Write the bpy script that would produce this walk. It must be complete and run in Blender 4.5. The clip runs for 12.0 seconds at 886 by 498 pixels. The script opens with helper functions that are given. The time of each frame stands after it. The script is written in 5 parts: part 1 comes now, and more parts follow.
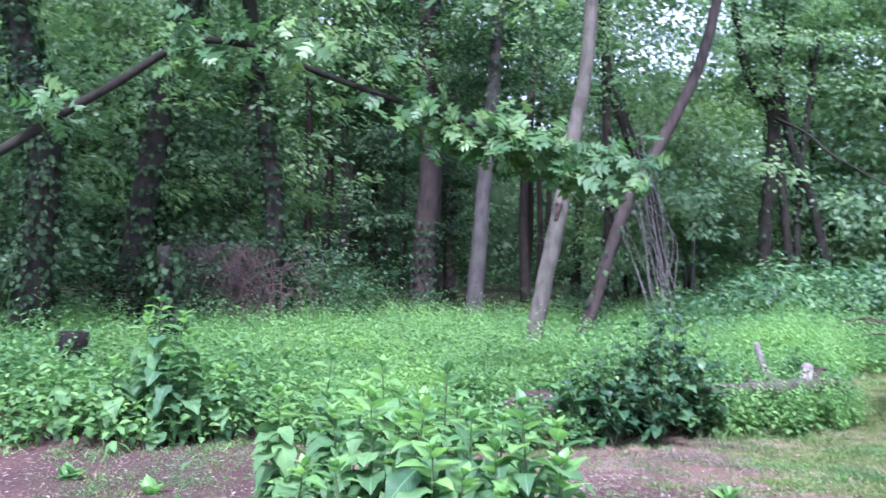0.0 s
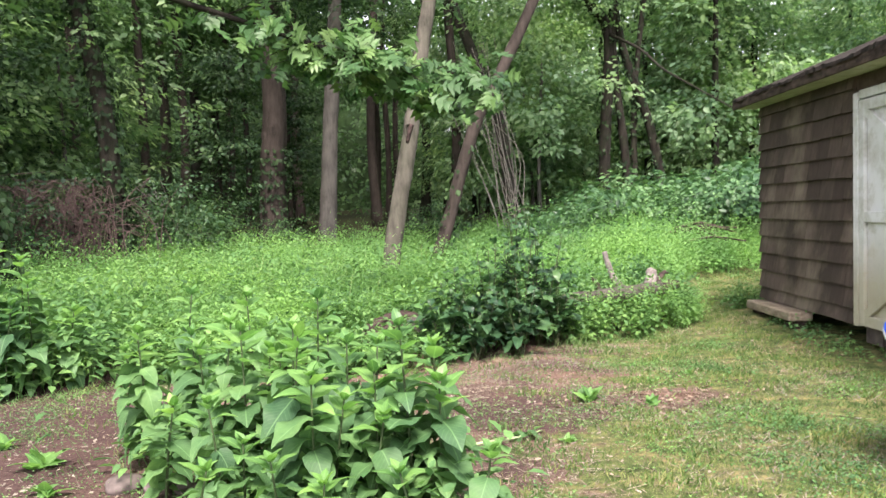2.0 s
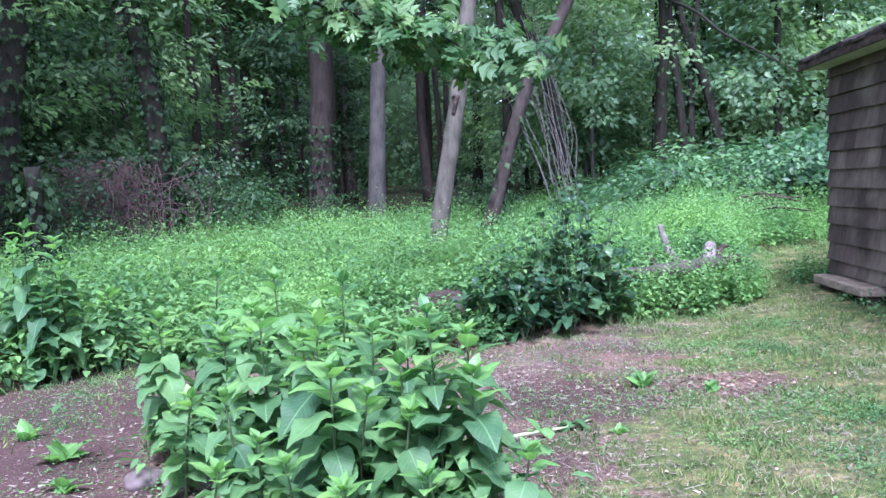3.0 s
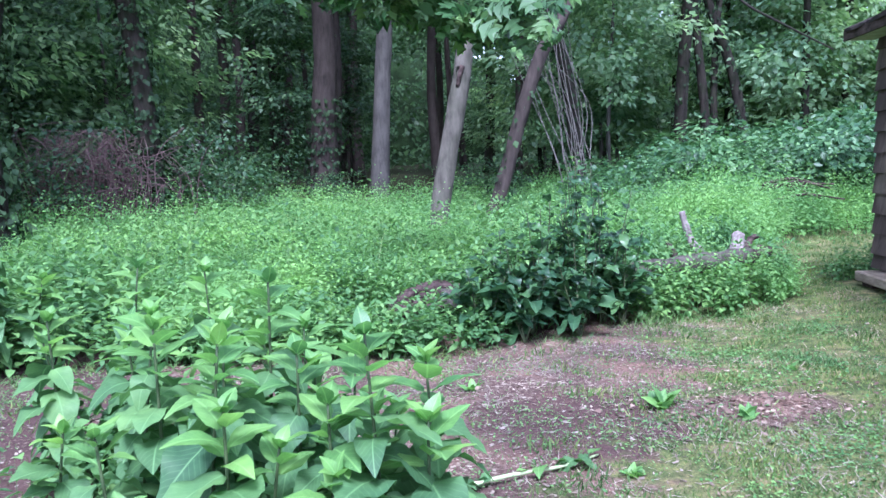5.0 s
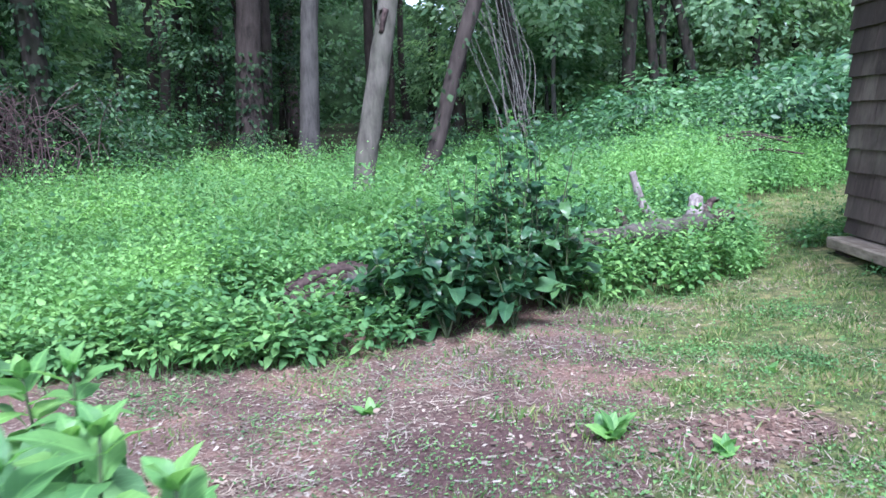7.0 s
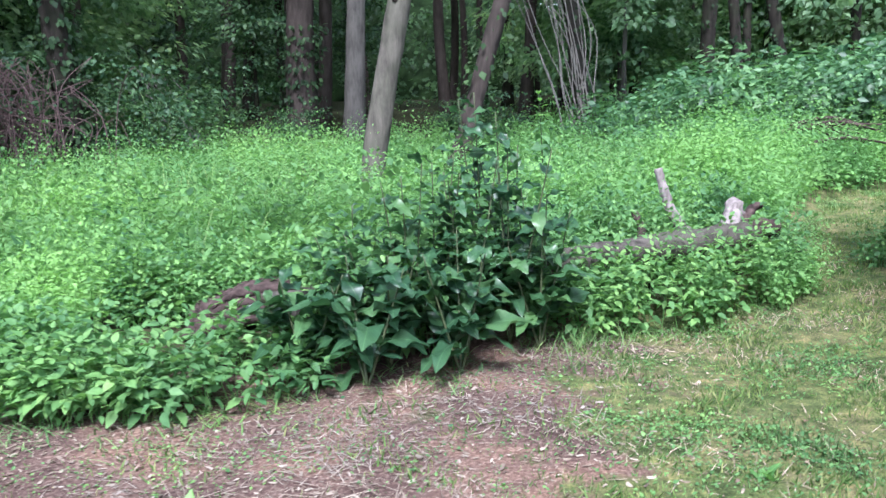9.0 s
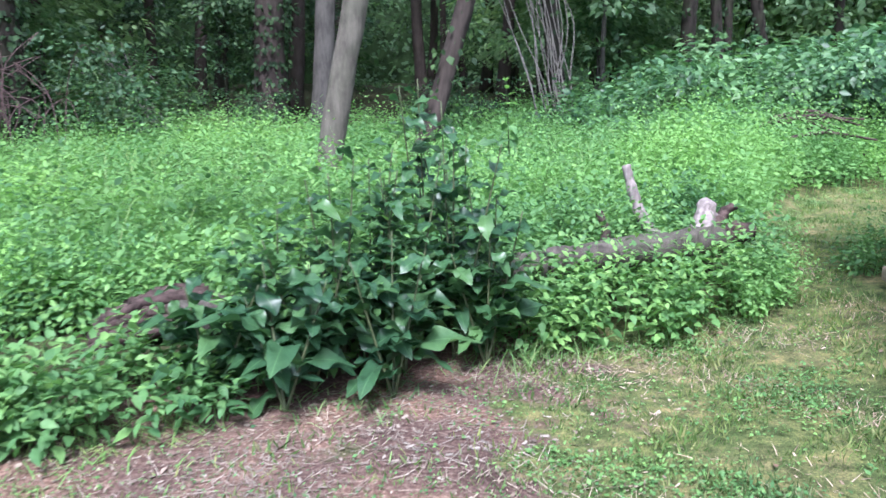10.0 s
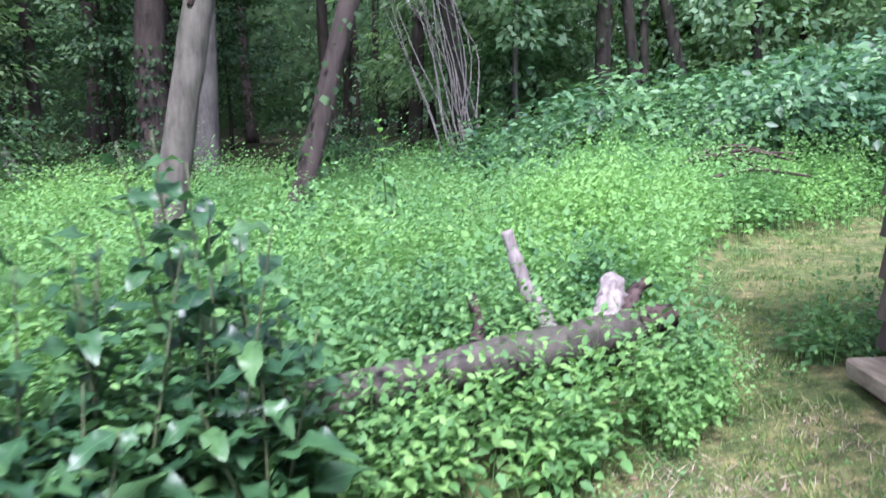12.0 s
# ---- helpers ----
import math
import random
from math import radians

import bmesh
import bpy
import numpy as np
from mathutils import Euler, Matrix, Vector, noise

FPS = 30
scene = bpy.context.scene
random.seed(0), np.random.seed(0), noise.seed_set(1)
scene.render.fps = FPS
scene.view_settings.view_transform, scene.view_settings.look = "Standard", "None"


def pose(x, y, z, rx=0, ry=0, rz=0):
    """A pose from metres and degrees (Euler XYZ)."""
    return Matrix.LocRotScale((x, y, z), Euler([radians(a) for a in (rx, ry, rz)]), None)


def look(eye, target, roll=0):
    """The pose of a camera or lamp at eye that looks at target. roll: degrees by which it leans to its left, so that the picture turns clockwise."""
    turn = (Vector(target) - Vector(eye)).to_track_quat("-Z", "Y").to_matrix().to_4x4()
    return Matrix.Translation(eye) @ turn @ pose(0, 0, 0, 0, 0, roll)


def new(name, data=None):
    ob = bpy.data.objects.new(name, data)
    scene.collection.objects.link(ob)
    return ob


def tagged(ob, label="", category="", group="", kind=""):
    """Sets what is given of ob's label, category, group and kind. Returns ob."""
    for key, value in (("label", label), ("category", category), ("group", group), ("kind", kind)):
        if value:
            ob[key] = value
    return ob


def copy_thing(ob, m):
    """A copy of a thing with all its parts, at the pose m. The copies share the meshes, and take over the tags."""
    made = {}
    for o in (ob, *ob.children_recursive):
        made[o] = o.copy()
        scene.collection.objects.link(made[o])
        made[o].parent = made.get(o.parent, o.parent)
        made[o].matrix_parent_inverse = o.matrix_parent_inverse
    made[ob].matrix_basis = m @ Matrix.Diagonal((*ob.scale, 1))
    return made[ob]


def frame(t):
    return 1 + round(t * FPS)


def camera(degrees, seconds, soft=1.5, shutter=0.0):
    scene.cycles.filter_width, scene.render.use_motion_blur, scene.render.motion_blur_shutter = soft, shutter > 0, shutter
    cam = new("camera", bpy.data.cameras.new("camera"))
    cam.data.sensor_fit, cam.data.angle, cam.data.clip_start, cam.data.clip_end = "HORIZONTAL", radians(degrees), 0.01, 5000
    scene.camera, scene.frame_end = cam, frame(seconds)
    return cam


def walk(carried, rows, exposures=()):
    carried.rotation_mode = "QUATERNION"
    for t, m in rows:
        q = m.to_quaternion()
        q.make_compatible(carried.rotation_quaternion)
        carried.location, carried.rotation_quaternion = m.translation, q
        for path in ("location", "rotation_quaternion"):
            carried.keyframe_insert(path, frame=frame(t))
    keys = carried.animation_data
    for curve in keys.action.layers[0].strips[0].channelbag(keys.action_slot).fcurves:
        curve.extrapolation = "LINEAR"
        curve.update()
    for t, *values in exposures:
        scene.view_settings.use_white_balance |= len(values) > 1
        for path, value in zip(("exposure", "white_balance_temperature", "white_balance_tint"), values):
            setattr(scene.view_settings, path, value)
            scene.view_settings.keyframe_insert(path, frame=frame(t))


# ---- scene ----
cam = camera(54.8, 12.0, shutter=0.5)
METRES, EYE, TILT, LEAN, TURN = 6.4, 1.35, 2.4, -1.6, 0.0
ROWS = [
    (0.0, 0.0, 0.0, 0.0, 0.0, 0.0, 0.0),
    (0.5, -0.0098, -0.009, 0.001, -4.35, -1.38, 1.59),
    (1.0, -0.0147, -0.0105, 0.0005, -9.4, -2.87, 1.65),
    (1.5, -0.0187, -0.0106, 0.0001, -10.89, -3.92, 1.89),
    (2.0, -0.0124, 0.0119, -0.0033, -10.2, -5.22, 2.57),
    (2.5, 0.0023, 0.0424, -0.0062, -8.22, -6.05, 2.9),
    (3.0, 0.0104, 0.0638, -0.0066, -6.63, -6.76, 3.65),
    (5.0, 0.0535, 0.209, -0.0197, -5.61, -7.98, 2.63),
    (5.5, 0.0552, 0.2484, -0.0206, -6.69, -8.49, 2.64),
    (6.0, 0.0737, 0.3014, -0.0264, -8.67, -9.42, 1.58),
    (6.5, 0.0944, 0.3406, -0.0263, -8.75, -10.28, 2.46),
    (7.0, 0.1164, 0.3836, -0.0307, -9.04, -10.98, 3.19),
    (9.0, 0.2667, 0.5495, -0.0359, -2.75, -12.25, 2.9),
    (9.5, 0.2916, 0.5806, -0.0351, -2.5, -13.18, 1.39),
    (10.0, 0.3034, 0.6244, -0.0378, -3.8, -13.32, 1.81),
    (10.5, 0.3218, 0.67, -0.042, -5.45, -13.74, 2.21),
    (11.0, 0.3459, 0.7155, -0.0416, -5.79, -13.91, 2.05),
    (11.5, 0.377, 0.7827, -0.0451, -7.64, -12.88, 3.36),
    (12.0, 0.4084, 0.846, -0.0468, -8.4, -10.99, 3.24),
]
EXPOSURES = [(0.0, 2.23, 5250, 33), (0.8, 2.05, 5100, 24), (1.3, 2.05, 7200, 9), (2.0, 2.1, 7000, 18), (2.5, 2.1, 5700, 32), (3.0, 2.1, 5200, 30), (5.5, 2.04, 5100, 26), (7.0, 2.04, 5250, 20), (9.0, 2.09, 5600, 17), (12.0, 2.23, 5600, 26)]
walk(cam, [(t, pose(0, 0, EYE, TILT, LEAN, TURN) @ pose(METRES * x, METRES * y, METRES * z, 90 + pitch, roll, yaw)) for t, x, y, z, yaw, pitch, roll in ROWS], EXPOSURES)

# ---- light: bright overcast summer sky ----
SUN_UP, SUN_TURN = 56.0, 186.0
world = bpy.data.worlds.new("sky")
scene.world = world
world.use_nodes = True
wn, wl = world.node_tree.nodes, world.node_tree.links
sky = wn.new("ShaderNodeTexSky")
sky.sky_type, sky.sun_disc = "NISHITA", False
sky.sun_elevation, sky.sun_rotation = radians(SUN_UP), radians(SUN_TURN)
sky.air_density, sky.dust_density, sky.ozone_density = 1.0, 1.5, 1.5
haze = wn.new("ShaderNodeHueSaturation")  # thin cloud takes most of the blue out of the sky
haze.inputs["Saturation"].default_value, haze.inputs["Value"].default_value = 0.4, 1.25
wl.new(sky.outputs[0], haze.inputs["Color"])
wl.new(haze.outputs[0], wn["Background"].inputs[0])
wn["Background"].inputs[1].default_value = 0.105
sun = new("sun", bpy.data.lights.new("sun", "SUN"))
sun.data.energy, sun.data.angle, sun.data.color = 2.65, radians(18), (1.0, 0.97, 0.92)
sd = Vector((math.sin(radians(SUN_TURN)) * math.cos(radians(SUN_UP)), math.cos(radians(SUN_TURN)) * math.cos(radians(SUN_UP)), math.sin(radians(SUN_UP))))
sun.matrix_world = look(sd * 60, (0, 0, 0))

RNG = np.random.default_rng(7)


# ---- materials ----
def material(name, rough=0.6, spec=0.3):
    m = bpy.data.materials.new(name)
    m.use_nodes = True
    n, l = m.node_tree.nodes, m.node_tree.links
    b = n["Principled BSDF"]
    b.inputs["Roughness"].default_value = rough
    b.inputs["Specular IOR Level"].default_value = spec
    return m, n, l, b


def ramp(n, l, fac, stops):
    r = n.new("ShaderNodeValToRGB")
    e = r.color_ramp.elements
    while len(e) < len(stops):
        e.new(0.5)
    for k, (p, c) in zip(e, stops):
        k.position, k.color = p, (*c, 1)
    l.new(fac, r.inputs[0])
    return r.outputs[0]


def noise_tex(n, l, scale, detail=4.0, rough=0.6, where="Position", stretch=None):
    t = n.new("ShaderNodeTexNoise")
    t.inputs["Scale"].default_value, t.inputs["Detail"].default_value, t.inputs["Roughness"].default_value = scale, detail, rough
    src = n.new("ShaderNodeNewGeometry").outputs["Position"] if where == "Position" else n.new("ShaderNodeTexCoord").outputs[where]
    if stretch:
        mp = n.new("ShaderNodeMapping")
        mp.inputs["Scale"].default_value = stretch
        l.new(src, mp.inputs[0])
        src = mp.outputs[0]
    l.new(src, t.inputs["Vector"])
    return t.outputs[0]


def mix(n, l, fac, a, b, mode="MIX"):
    x = n.new("ShaderNodeMix")
    x.data_type, x.blend_type = "RGBA", mode
    for sock, v in ((x.inputs[0], fac), (x.inputs[6], a), (x.inputs[7], b)):
        if isinstance(v, (int, float)):
            sock.default_value = v
        elif isinstance(v, tuple):
            sock.default_value = (*v, 1)
        else:
            l.new(v, sock)
    return x.outputs[2]


def bump(n, l, b, height, strength, dist):
    k = n.new("ShaderNodeBump")
    k.inputs["Strength"].default_value, k.inputs["Distance"].default_value = strength, dist
    l.new(height, k.inputs["Height"])
    l.new(k.outputs[0], b.inputs["Normal"])


def foliage(name, dark, mid, light, through_light=0.35, rough=0.5, spec=0.35, patch=0.35, single=False, vein=False):
    m, n, l, b = material(name, rough, spec)
    if single:
        rnd = n.new("ShaderNodeObjectInfo").outputs["Random"]
    else:
        rnd = n.new("ShaderNodeNewGeometry").outputs["Random Per Island"]
    dark, mid, light = ((c[0], c[1], c[2] * 1.25) for c in (dark, mid, light))
    col = ramp(n, l, rnd, [(0.0, dark), (0.55, mid), (1.0, light)])
    big = ramp(n, l, noise_tex(n, l, patch, 3.0), [(0.33, (0.6, 0.68, 0.75)), (0.67, (1.25, 1.18, 0.98))])
    col = mix(n, l, 1.0, col, big, "MULTIPLY")
    fine = ramp(n, l, noise_tex(n, l, 35.0, 3.0), [(0.3, (0.82, 0.86, 0.82)), (0.7, (1.08, 1.06, 1.0))])
    col = mix(n, l, 1.0, col, fine, "MULTIPLY")
    if vein:
        tc = n.new("ShaderNodeTexCoord")
        sp = n.new("ShaderNodeSeparateXYZ")
        l.new(tc.outputs["Object"], sp.inputs[0])
        ab = n.new("ShaderNodeMath")
        ab.operation = "ABSOLUTE"
        l.new(sp.outputs[0], ab.inputs[0])
        rib = ramp(n, l, ab.outputs[0], [(0.0, (0.5, 0.5, 0.5)), (0.0024, (0, 0, 0))])
        sub = n.new("ShaderNodeMath")
        sub.operation = "SUBTRACT"
        l.new(sp.outputs[1], sub.inputs[0])
        l.new(ab.outputs[0], sub.inputs[1])
        mu = n.new("ShaderNodeMath")
        mu.operation, mu.inputs[1].default_value = "MULTIPLY", 330.0
        l.new(sub.outputs[0], mu.inputs[0])
        si = n.new("ShaderNodeMath")
        si.operation = "SINE"
        l.new(mu.outputs[0], si.inputs[0])
        side = ramp(n, l, si.outputs[0], [(0.8, (0, 0, 0)), (1.0, (0.13, 0.13, 0.13))])
        both = mix(n, l, 1.0, rib, side, "LIGHTEN")
        col = mix(n, l, both, col, tuple(min(1, c * 1.45 + 0.01) for c in light))
        bump(n, l, b, both, -0.6, 0.005)
    l.new(col, b.inputs["Base Color"])
    tr = n.new("ShaderNodeBsdfTranslucent")
    tcol = mix(n, l, 1.0, col, (1.12, 1.25, 0.8), "MULTIPLY")
    l.new(tcol, tr.inputs[0])
    sh = n.new("ShaderNodeMixShader")
    sh.inputs[0].default_value = through_light
    l.new(b.outputs[0], sh.inputs[1])
    l.new(tr.outputs[0], sh.inputs[2])
    l.new(sh.outputs[0], n["Material Output"].inputs[0])
    return m


def bark(name, dark, light, scale=14.0, moss=0.0):
    m, n, l, b = material(name, 0.9, 0.15)
    g = noise_tex(n, l, scale, 6.0, 0.65, stretch=(1, 1, 0.22))
    col = ramp(n, l, g, [(0.3, dark), (0.7, light)])
    blot = noise_tex(n, l, 2.2, 4.0)
    col = mix(n, l, ramp(n, l, blot, [(0.45, (0, 0, 0)), (0.7, (0.5, 0.5, 0.5))]), col, tuple(c * 1.25 for c in light))
    if moss:
        mo = noise_tex(n, l, 4.0, 5.0)
        col = mix(n, l, ramp(n, l, mo, [(0.45, (0, 0, 0)), (0.65, (moss, moss, moss))]), col, (0.022, 0.036, 0.014))
    l.new(col, b.inputs["Base Color"])
    bump(n, l, b, g, 0.8, 0.03)
    return m


def plain(name, a, c, scale=20.0, rough=0.7, spec=0.3, relief=0.2, dist=0.004, stretch=None, where="Position"):
    m, n, l, b = material(name, rough, spec)
    g = noise_tex(n, l, scale, 6.0, 0.6, where, stretch)
    col = ramp(n, l, g, [(0.3, a), (0.7, c)])
    h = noise_tex(n, l, scale * 0.13, 3.0)
    col = mix(n, l, 1.0, col, ramp(n, l, h, [(0.3, (0.8, 0.8, 0.8)), (0.7, (1.1, 1.1, 1.1))]), "MULTIPLY")
    l.new(col, b.inputs["Base Color"])
    if relief:
        bump(n, l, b, g, relief, dist)
    return m


# Wood shade is put into canopy and understory greens, sky light into the third
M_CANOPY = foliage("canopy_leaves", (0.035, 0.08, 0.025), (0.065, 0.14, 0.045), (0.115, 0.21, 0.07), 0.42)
M_UNDER = foliage("shade_tone_leaves", (0.022, 0.055, 0.024), (0.047, 0.105, 0.042), (0.11, 0.195, 0.075), 0.38)
M_LIT_TONE = foliage("lit_tone_leaves", (0.1, 0.18, 0.08), (0.175, 0.295, 0.13), (0.3, 0.42, 0.22), 0.58)
M_BANK = foliage("shrub_leaves", (0.03, 0.085, 0.034), (0.072, 0.16, 0.062), (0.15, 0.28, 0.115), 0.4, 0.45, 0.4)
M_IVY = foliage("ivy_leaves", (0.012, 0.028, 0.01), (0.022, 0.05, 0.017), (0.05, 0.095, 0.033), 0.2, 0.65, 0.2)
M_OAK = foliage("oak_leaves", (0.055, 0.135, 0.045), (0.1, 0.21, 0.065), (0.18, 0.31, 0.09), 0.45, 0.45, 0.4)
M_WEED = foliage("weed_leaves", (0.135, 0.27, 0.085), (0.18, 0.345, 0.108), (0.23, 0.41, 0.135), 0.45, 0.7, 0.1, patch=0.6)
M_WEED2 = foliage("broad_weed_leaves", (0.07, 0.165, 0.055), (0.115, 0.24, 0.075), (0.185, 0.335, 0.1), 0.38, 0.55, 0.25, patch=0.9)
M_GRASS = foliage("grass_blades", (0.065, 0.125, 0.032), (0.125, 0.2, 0.055), (0.27, 0.28, 0.115), 0.35, 0.7, 0.15, patch=1.3)
M_LONG = foliage("long_grass_blades", (0.09, 0.19, 0.05), (0.14, 0.27, 0.08), (0.27, 0.35, 0.13), 0.35, patch=0.8)
M_DRY = foliage("dry_straw", (0.14, 0.105, 0.075), (0.27, 0.215, 0.155), (0.42, 0.35, 0.26), 0.15, 0.85, 0.15)
M_TALL = foliage("tall_plant_leaves", (0.07, 0.155, 0.056), (0.105, 0.215, 0.075), (0.15, 0.285, 0.095), 0.4, 0.55, 0.28, 2.0, True, True)
M_YOUNG = foliage("young_leaves", (0.105, 0.24, 0.07), (0.145, 0.3, 0.078), (0.2, 0.37, 0.095), 0.45, 0.45, 0.4, 2.0, True, True)
M_DOCK = foliage("dock_leaves", (0.018, 0.056, 0.025), (0.04, 0.102, 0.04), (0.075, 0.155, 0.05), 0.32, 0.4, 0.45, 2.0, True, True)
M_STEM = plain("green_stem", (0.06, 0.11, 0.035), (0.11, 0.17, 0.06), 40, 0.6)
M_TALLSTEM = plain("dark_green_stem", (0.03, 0.055, 0.022), (0.06, 0.09, 0.035), 40, 0.6)
M_DOCKSTEM = plain("dock_stem", (0.03, 0.05, 0.02), (0.075, 0.085, 0.04), 40, 0.6)
M_DEADVINE = plain("dead_vine", (0.04, 0.026, 0.026), (0.14, 0.092, 0.088), 30, 0.9)
M_PALESTICK = plain("pale_stick", (0.09, 0.082, 0.075), (0.26, 0.235, 0.21), 25, 0.85)
M_BARK_GREY = bark("grey_bark", (0.03, 0.028, 0.026), (0.095, 0.087, 0.08))
M_BARK_PALE = bark("pale_bark", (0.03, 0.027, 0.023), (0.105, 0.096, 0.08), 12, 0.25)
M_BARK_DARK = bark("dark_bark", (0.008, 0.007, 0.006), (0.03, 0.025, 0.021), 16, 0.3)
M_BARK_RED = bark("reddish_bark", (0.018, 0.0145, 0.013), (0.055, 0.044, 0.039), 11)
M_LOG = bark("weathered_log", (0.022, 0.019, 0.017), (0.105, 0.092, 0.082), 26, 0.45)
M_ROT = plain("rotten_wood", (0.015, 0.011, 0.01), (0.085, 0.06, 0.055), 22, 0.95, 0.1, 0.8, 0.02)
M_PALEWOOD = plain("bare_broken_wood", (0.085, 0.07, 0.067), (0.29, 0.255, 0.245), 30, 0.85, 0.2, 0.6, 0.01, (1, 1, 0.2))
M_STONE = plain("grey_stone", (0.07, 0.055, 0.052), (0.19, 0.155, 0.145), 9, 0.85, 0.2, 0.5, 0.02)


def ground_material():
    m, n, l, b = material("ground_cover", 0.95, 0.1)
    att = n.new("ShaderNodeAttribute")
    att.attribute_name = "cover"
    sp = n.new("ShaderNodeSeparateColor")
    l.new(att.outputs["Color"], sp.inputs[0])
    fine, mid = noise_tex(n, l, 60.0, 8.0, 0.7), noise_tex(n, l, 3.2, 6.0, 0.65)
    lawn = ramp(n, l, mid, [(0.34, (0.045, 0.065, 0.026)), (0.48, (0.082, 0.1, 0.042)), (0.6, (0.125, 0.118, 0.062)), (0.72, (0.19, 0.155, 0.1))])
    soil = ramp(n, l, fine, [(0.25, (0.045, 0.026, 0.023)), (0.48, (0.1, 0.065, 0.055)), (0.62, (0.19, 0.138, 0.115)), (0.76, (0.38, 0.31, 0.26))])
    soil = mix(n, l, 1.0, soil, ramp(n, l, noise_tex(n, l, 1.7, 5.0), [(0.35, (0.55, 0.53, 0.56)), (0.5, (0.95, 0.93, 0.92)), (0.65, (1.5, 1.4, 1.25))]), "MULTIPLY")
    soil = mix(n, l, ramp(n, l, sp.outputs[2], [(0.15, (0, 0, 0)), (0.75, (0.8, 0.8, 0.8))]), soil, ramp(n, l, fine, [(0.3, (0.032, 0.018, 0.018)), (0.6, (0.072, 0.044, 0.042)), (0.8, (0.19, 0.135, 0.12))]))
    wood = ramp(n, l, fine, [(0.3, (0.02, 0.024, 0.01)), (0.7, (0.055, 0.055, 0.028))])

    def edge(chan, push):
        a = n.new("ShaderNodeMath")
        a.operation = "MULTIPLY_ADD"
        l.new(mid, a.inputs[0])
        a.inputs[1].default_value = push
        l.new(sp.outputs[chan], a.inputs[2])
        return ramp(n, l, a.outputs[0], [(0.5 + push * 0.5 - 0.2, (0, 0, 0)), (0.5 + push * 0.5 + 0.2, (1, 1, 1))])
    dark = noise_tex(n, l, 11.0, 8.0, 0.7)
    lawn = mix(n, l, 1.0, lawn, ramp(n, l, dark, [(0.36, (0.45, 0.5, 0.45)), (0.5, (0.95, 1.0, 0.9)), (0.66, (1.7, 1.5, 1.35))]), "MULTIPLY")
    lawn = mix(n, l, 1.0, lawn, ramp(n, l, noise_tex(n, l, 95.0, 6.0, 0.75), [(0.35, (0.5, 0.55, 0.5)), (0.5, (1.0, 1.0, 1.0)), (0.65, (1.7, 1.55, 1.4))]), "MULTIPLY")
    col = mix(n, l, edge(0, 1.1), lawn, soil)
    col = mix(n, l, edge(1, 0.4), col, wood)
    l.new(col, b.inputs["Base Color"])
    bump(n, l, b, fine, 0.7, 0.02)
    return m


# ---- mesh helpers ----
class Geo:
    """Collects vertices and equal-sided faces, and makes one mesh of them."""

    def __init__(self):
        self.v, self.f, self.n = [], {}, 0

    def add(self, v, *faces):
        v = np.asarray(v, float)
        for f in faces:
            f = np.asarray(f, int)
            self.f.setdefault(f.shape[1], []).append(f + self.n)
        self.v.append(v)
        self.n += len(v)
        return self

    def mesh(self, name, mat, smooth=True):
        me = bpy.data.meshes.new(name)
        v = np.concatenate(self.v)
        me.vertices.add(len(v))
        me.vertices.foreach_set("co", v.ravel())
        loops, starts, at = [], [], 0
        for k, fs in self.f.items():
            f = np.concatenate(fs)
            loops.append(f.ravel())
            starts.append(at + k * np.arange(len(f)))
            at += k * len(f)
        loops, starts = np.concatenate(loops), np.concatenate(starts)
        me.loops.add(len(loops))
        me.loops.foreach_set("vertex_index", loops)
        me.polygons.add(len(starts))
        me.polygons.foreach_set("loop_start", starts)
        me.update(calc_edges=True)
        me.polygons.foreach_set("use_smooth", [smooth] * len(starts))
        me.materials.append(mat)
        return me


def thing(name, x, y, z, label, category, group="", kind=""):
    ob = new(name)
    ob.location = (x, y, z)
    return tagged(ob, label, category, group, kind)


def part(name, geo, mat, parent, label="", m=None, smooth=True):
    me = geo if isinstance(geo, bpy.types.Mesh) else geo.mesh(name, mat, smooth)
    ob = new(name, me)
    ob.parent = parent
    if m is not None:
        ob.matrix_basis = m
    return tagged(ob, label)


def single(name, geo, mat, label, category, kind="", x=0, y=0, z=0, smooth=True, group=""):
    ob = new(name, geo.mesh(name, mat, smooth))
    ob.location = (x, y, z)
    return tagged(ob, label, category, group, kind)


def unit(a):
    return a / np.maximum(np.linalg.norm(a, axis=-1, keepdims=True), 1e-9)


def smooth_line(pts, step=6):
    p = np.asarray(pts, float)
    if len(p) < 3:
        t = np.linspace(0, 1, step + 1)[:, None]
        return p[0] * (1 - t) + p[-1] * t
    q = np.vstack([2 * p[0] - p[1], p, 2 * p[-1] - p[-2]])
    out = []
    for i in range(len(p) - 1):
        a, b, c, d = q[i:i + 4]
        for t in np.linspace(0, 1, step, endpoint=False):
            out.append(0.5 * (2 * b + (c - a) * t + (2 * a - 5 * b + 4 * c - d) * t * t + (3 * b - a - 3 * c + d) * t ** 3))
    return np.array(out + [p[-1]])


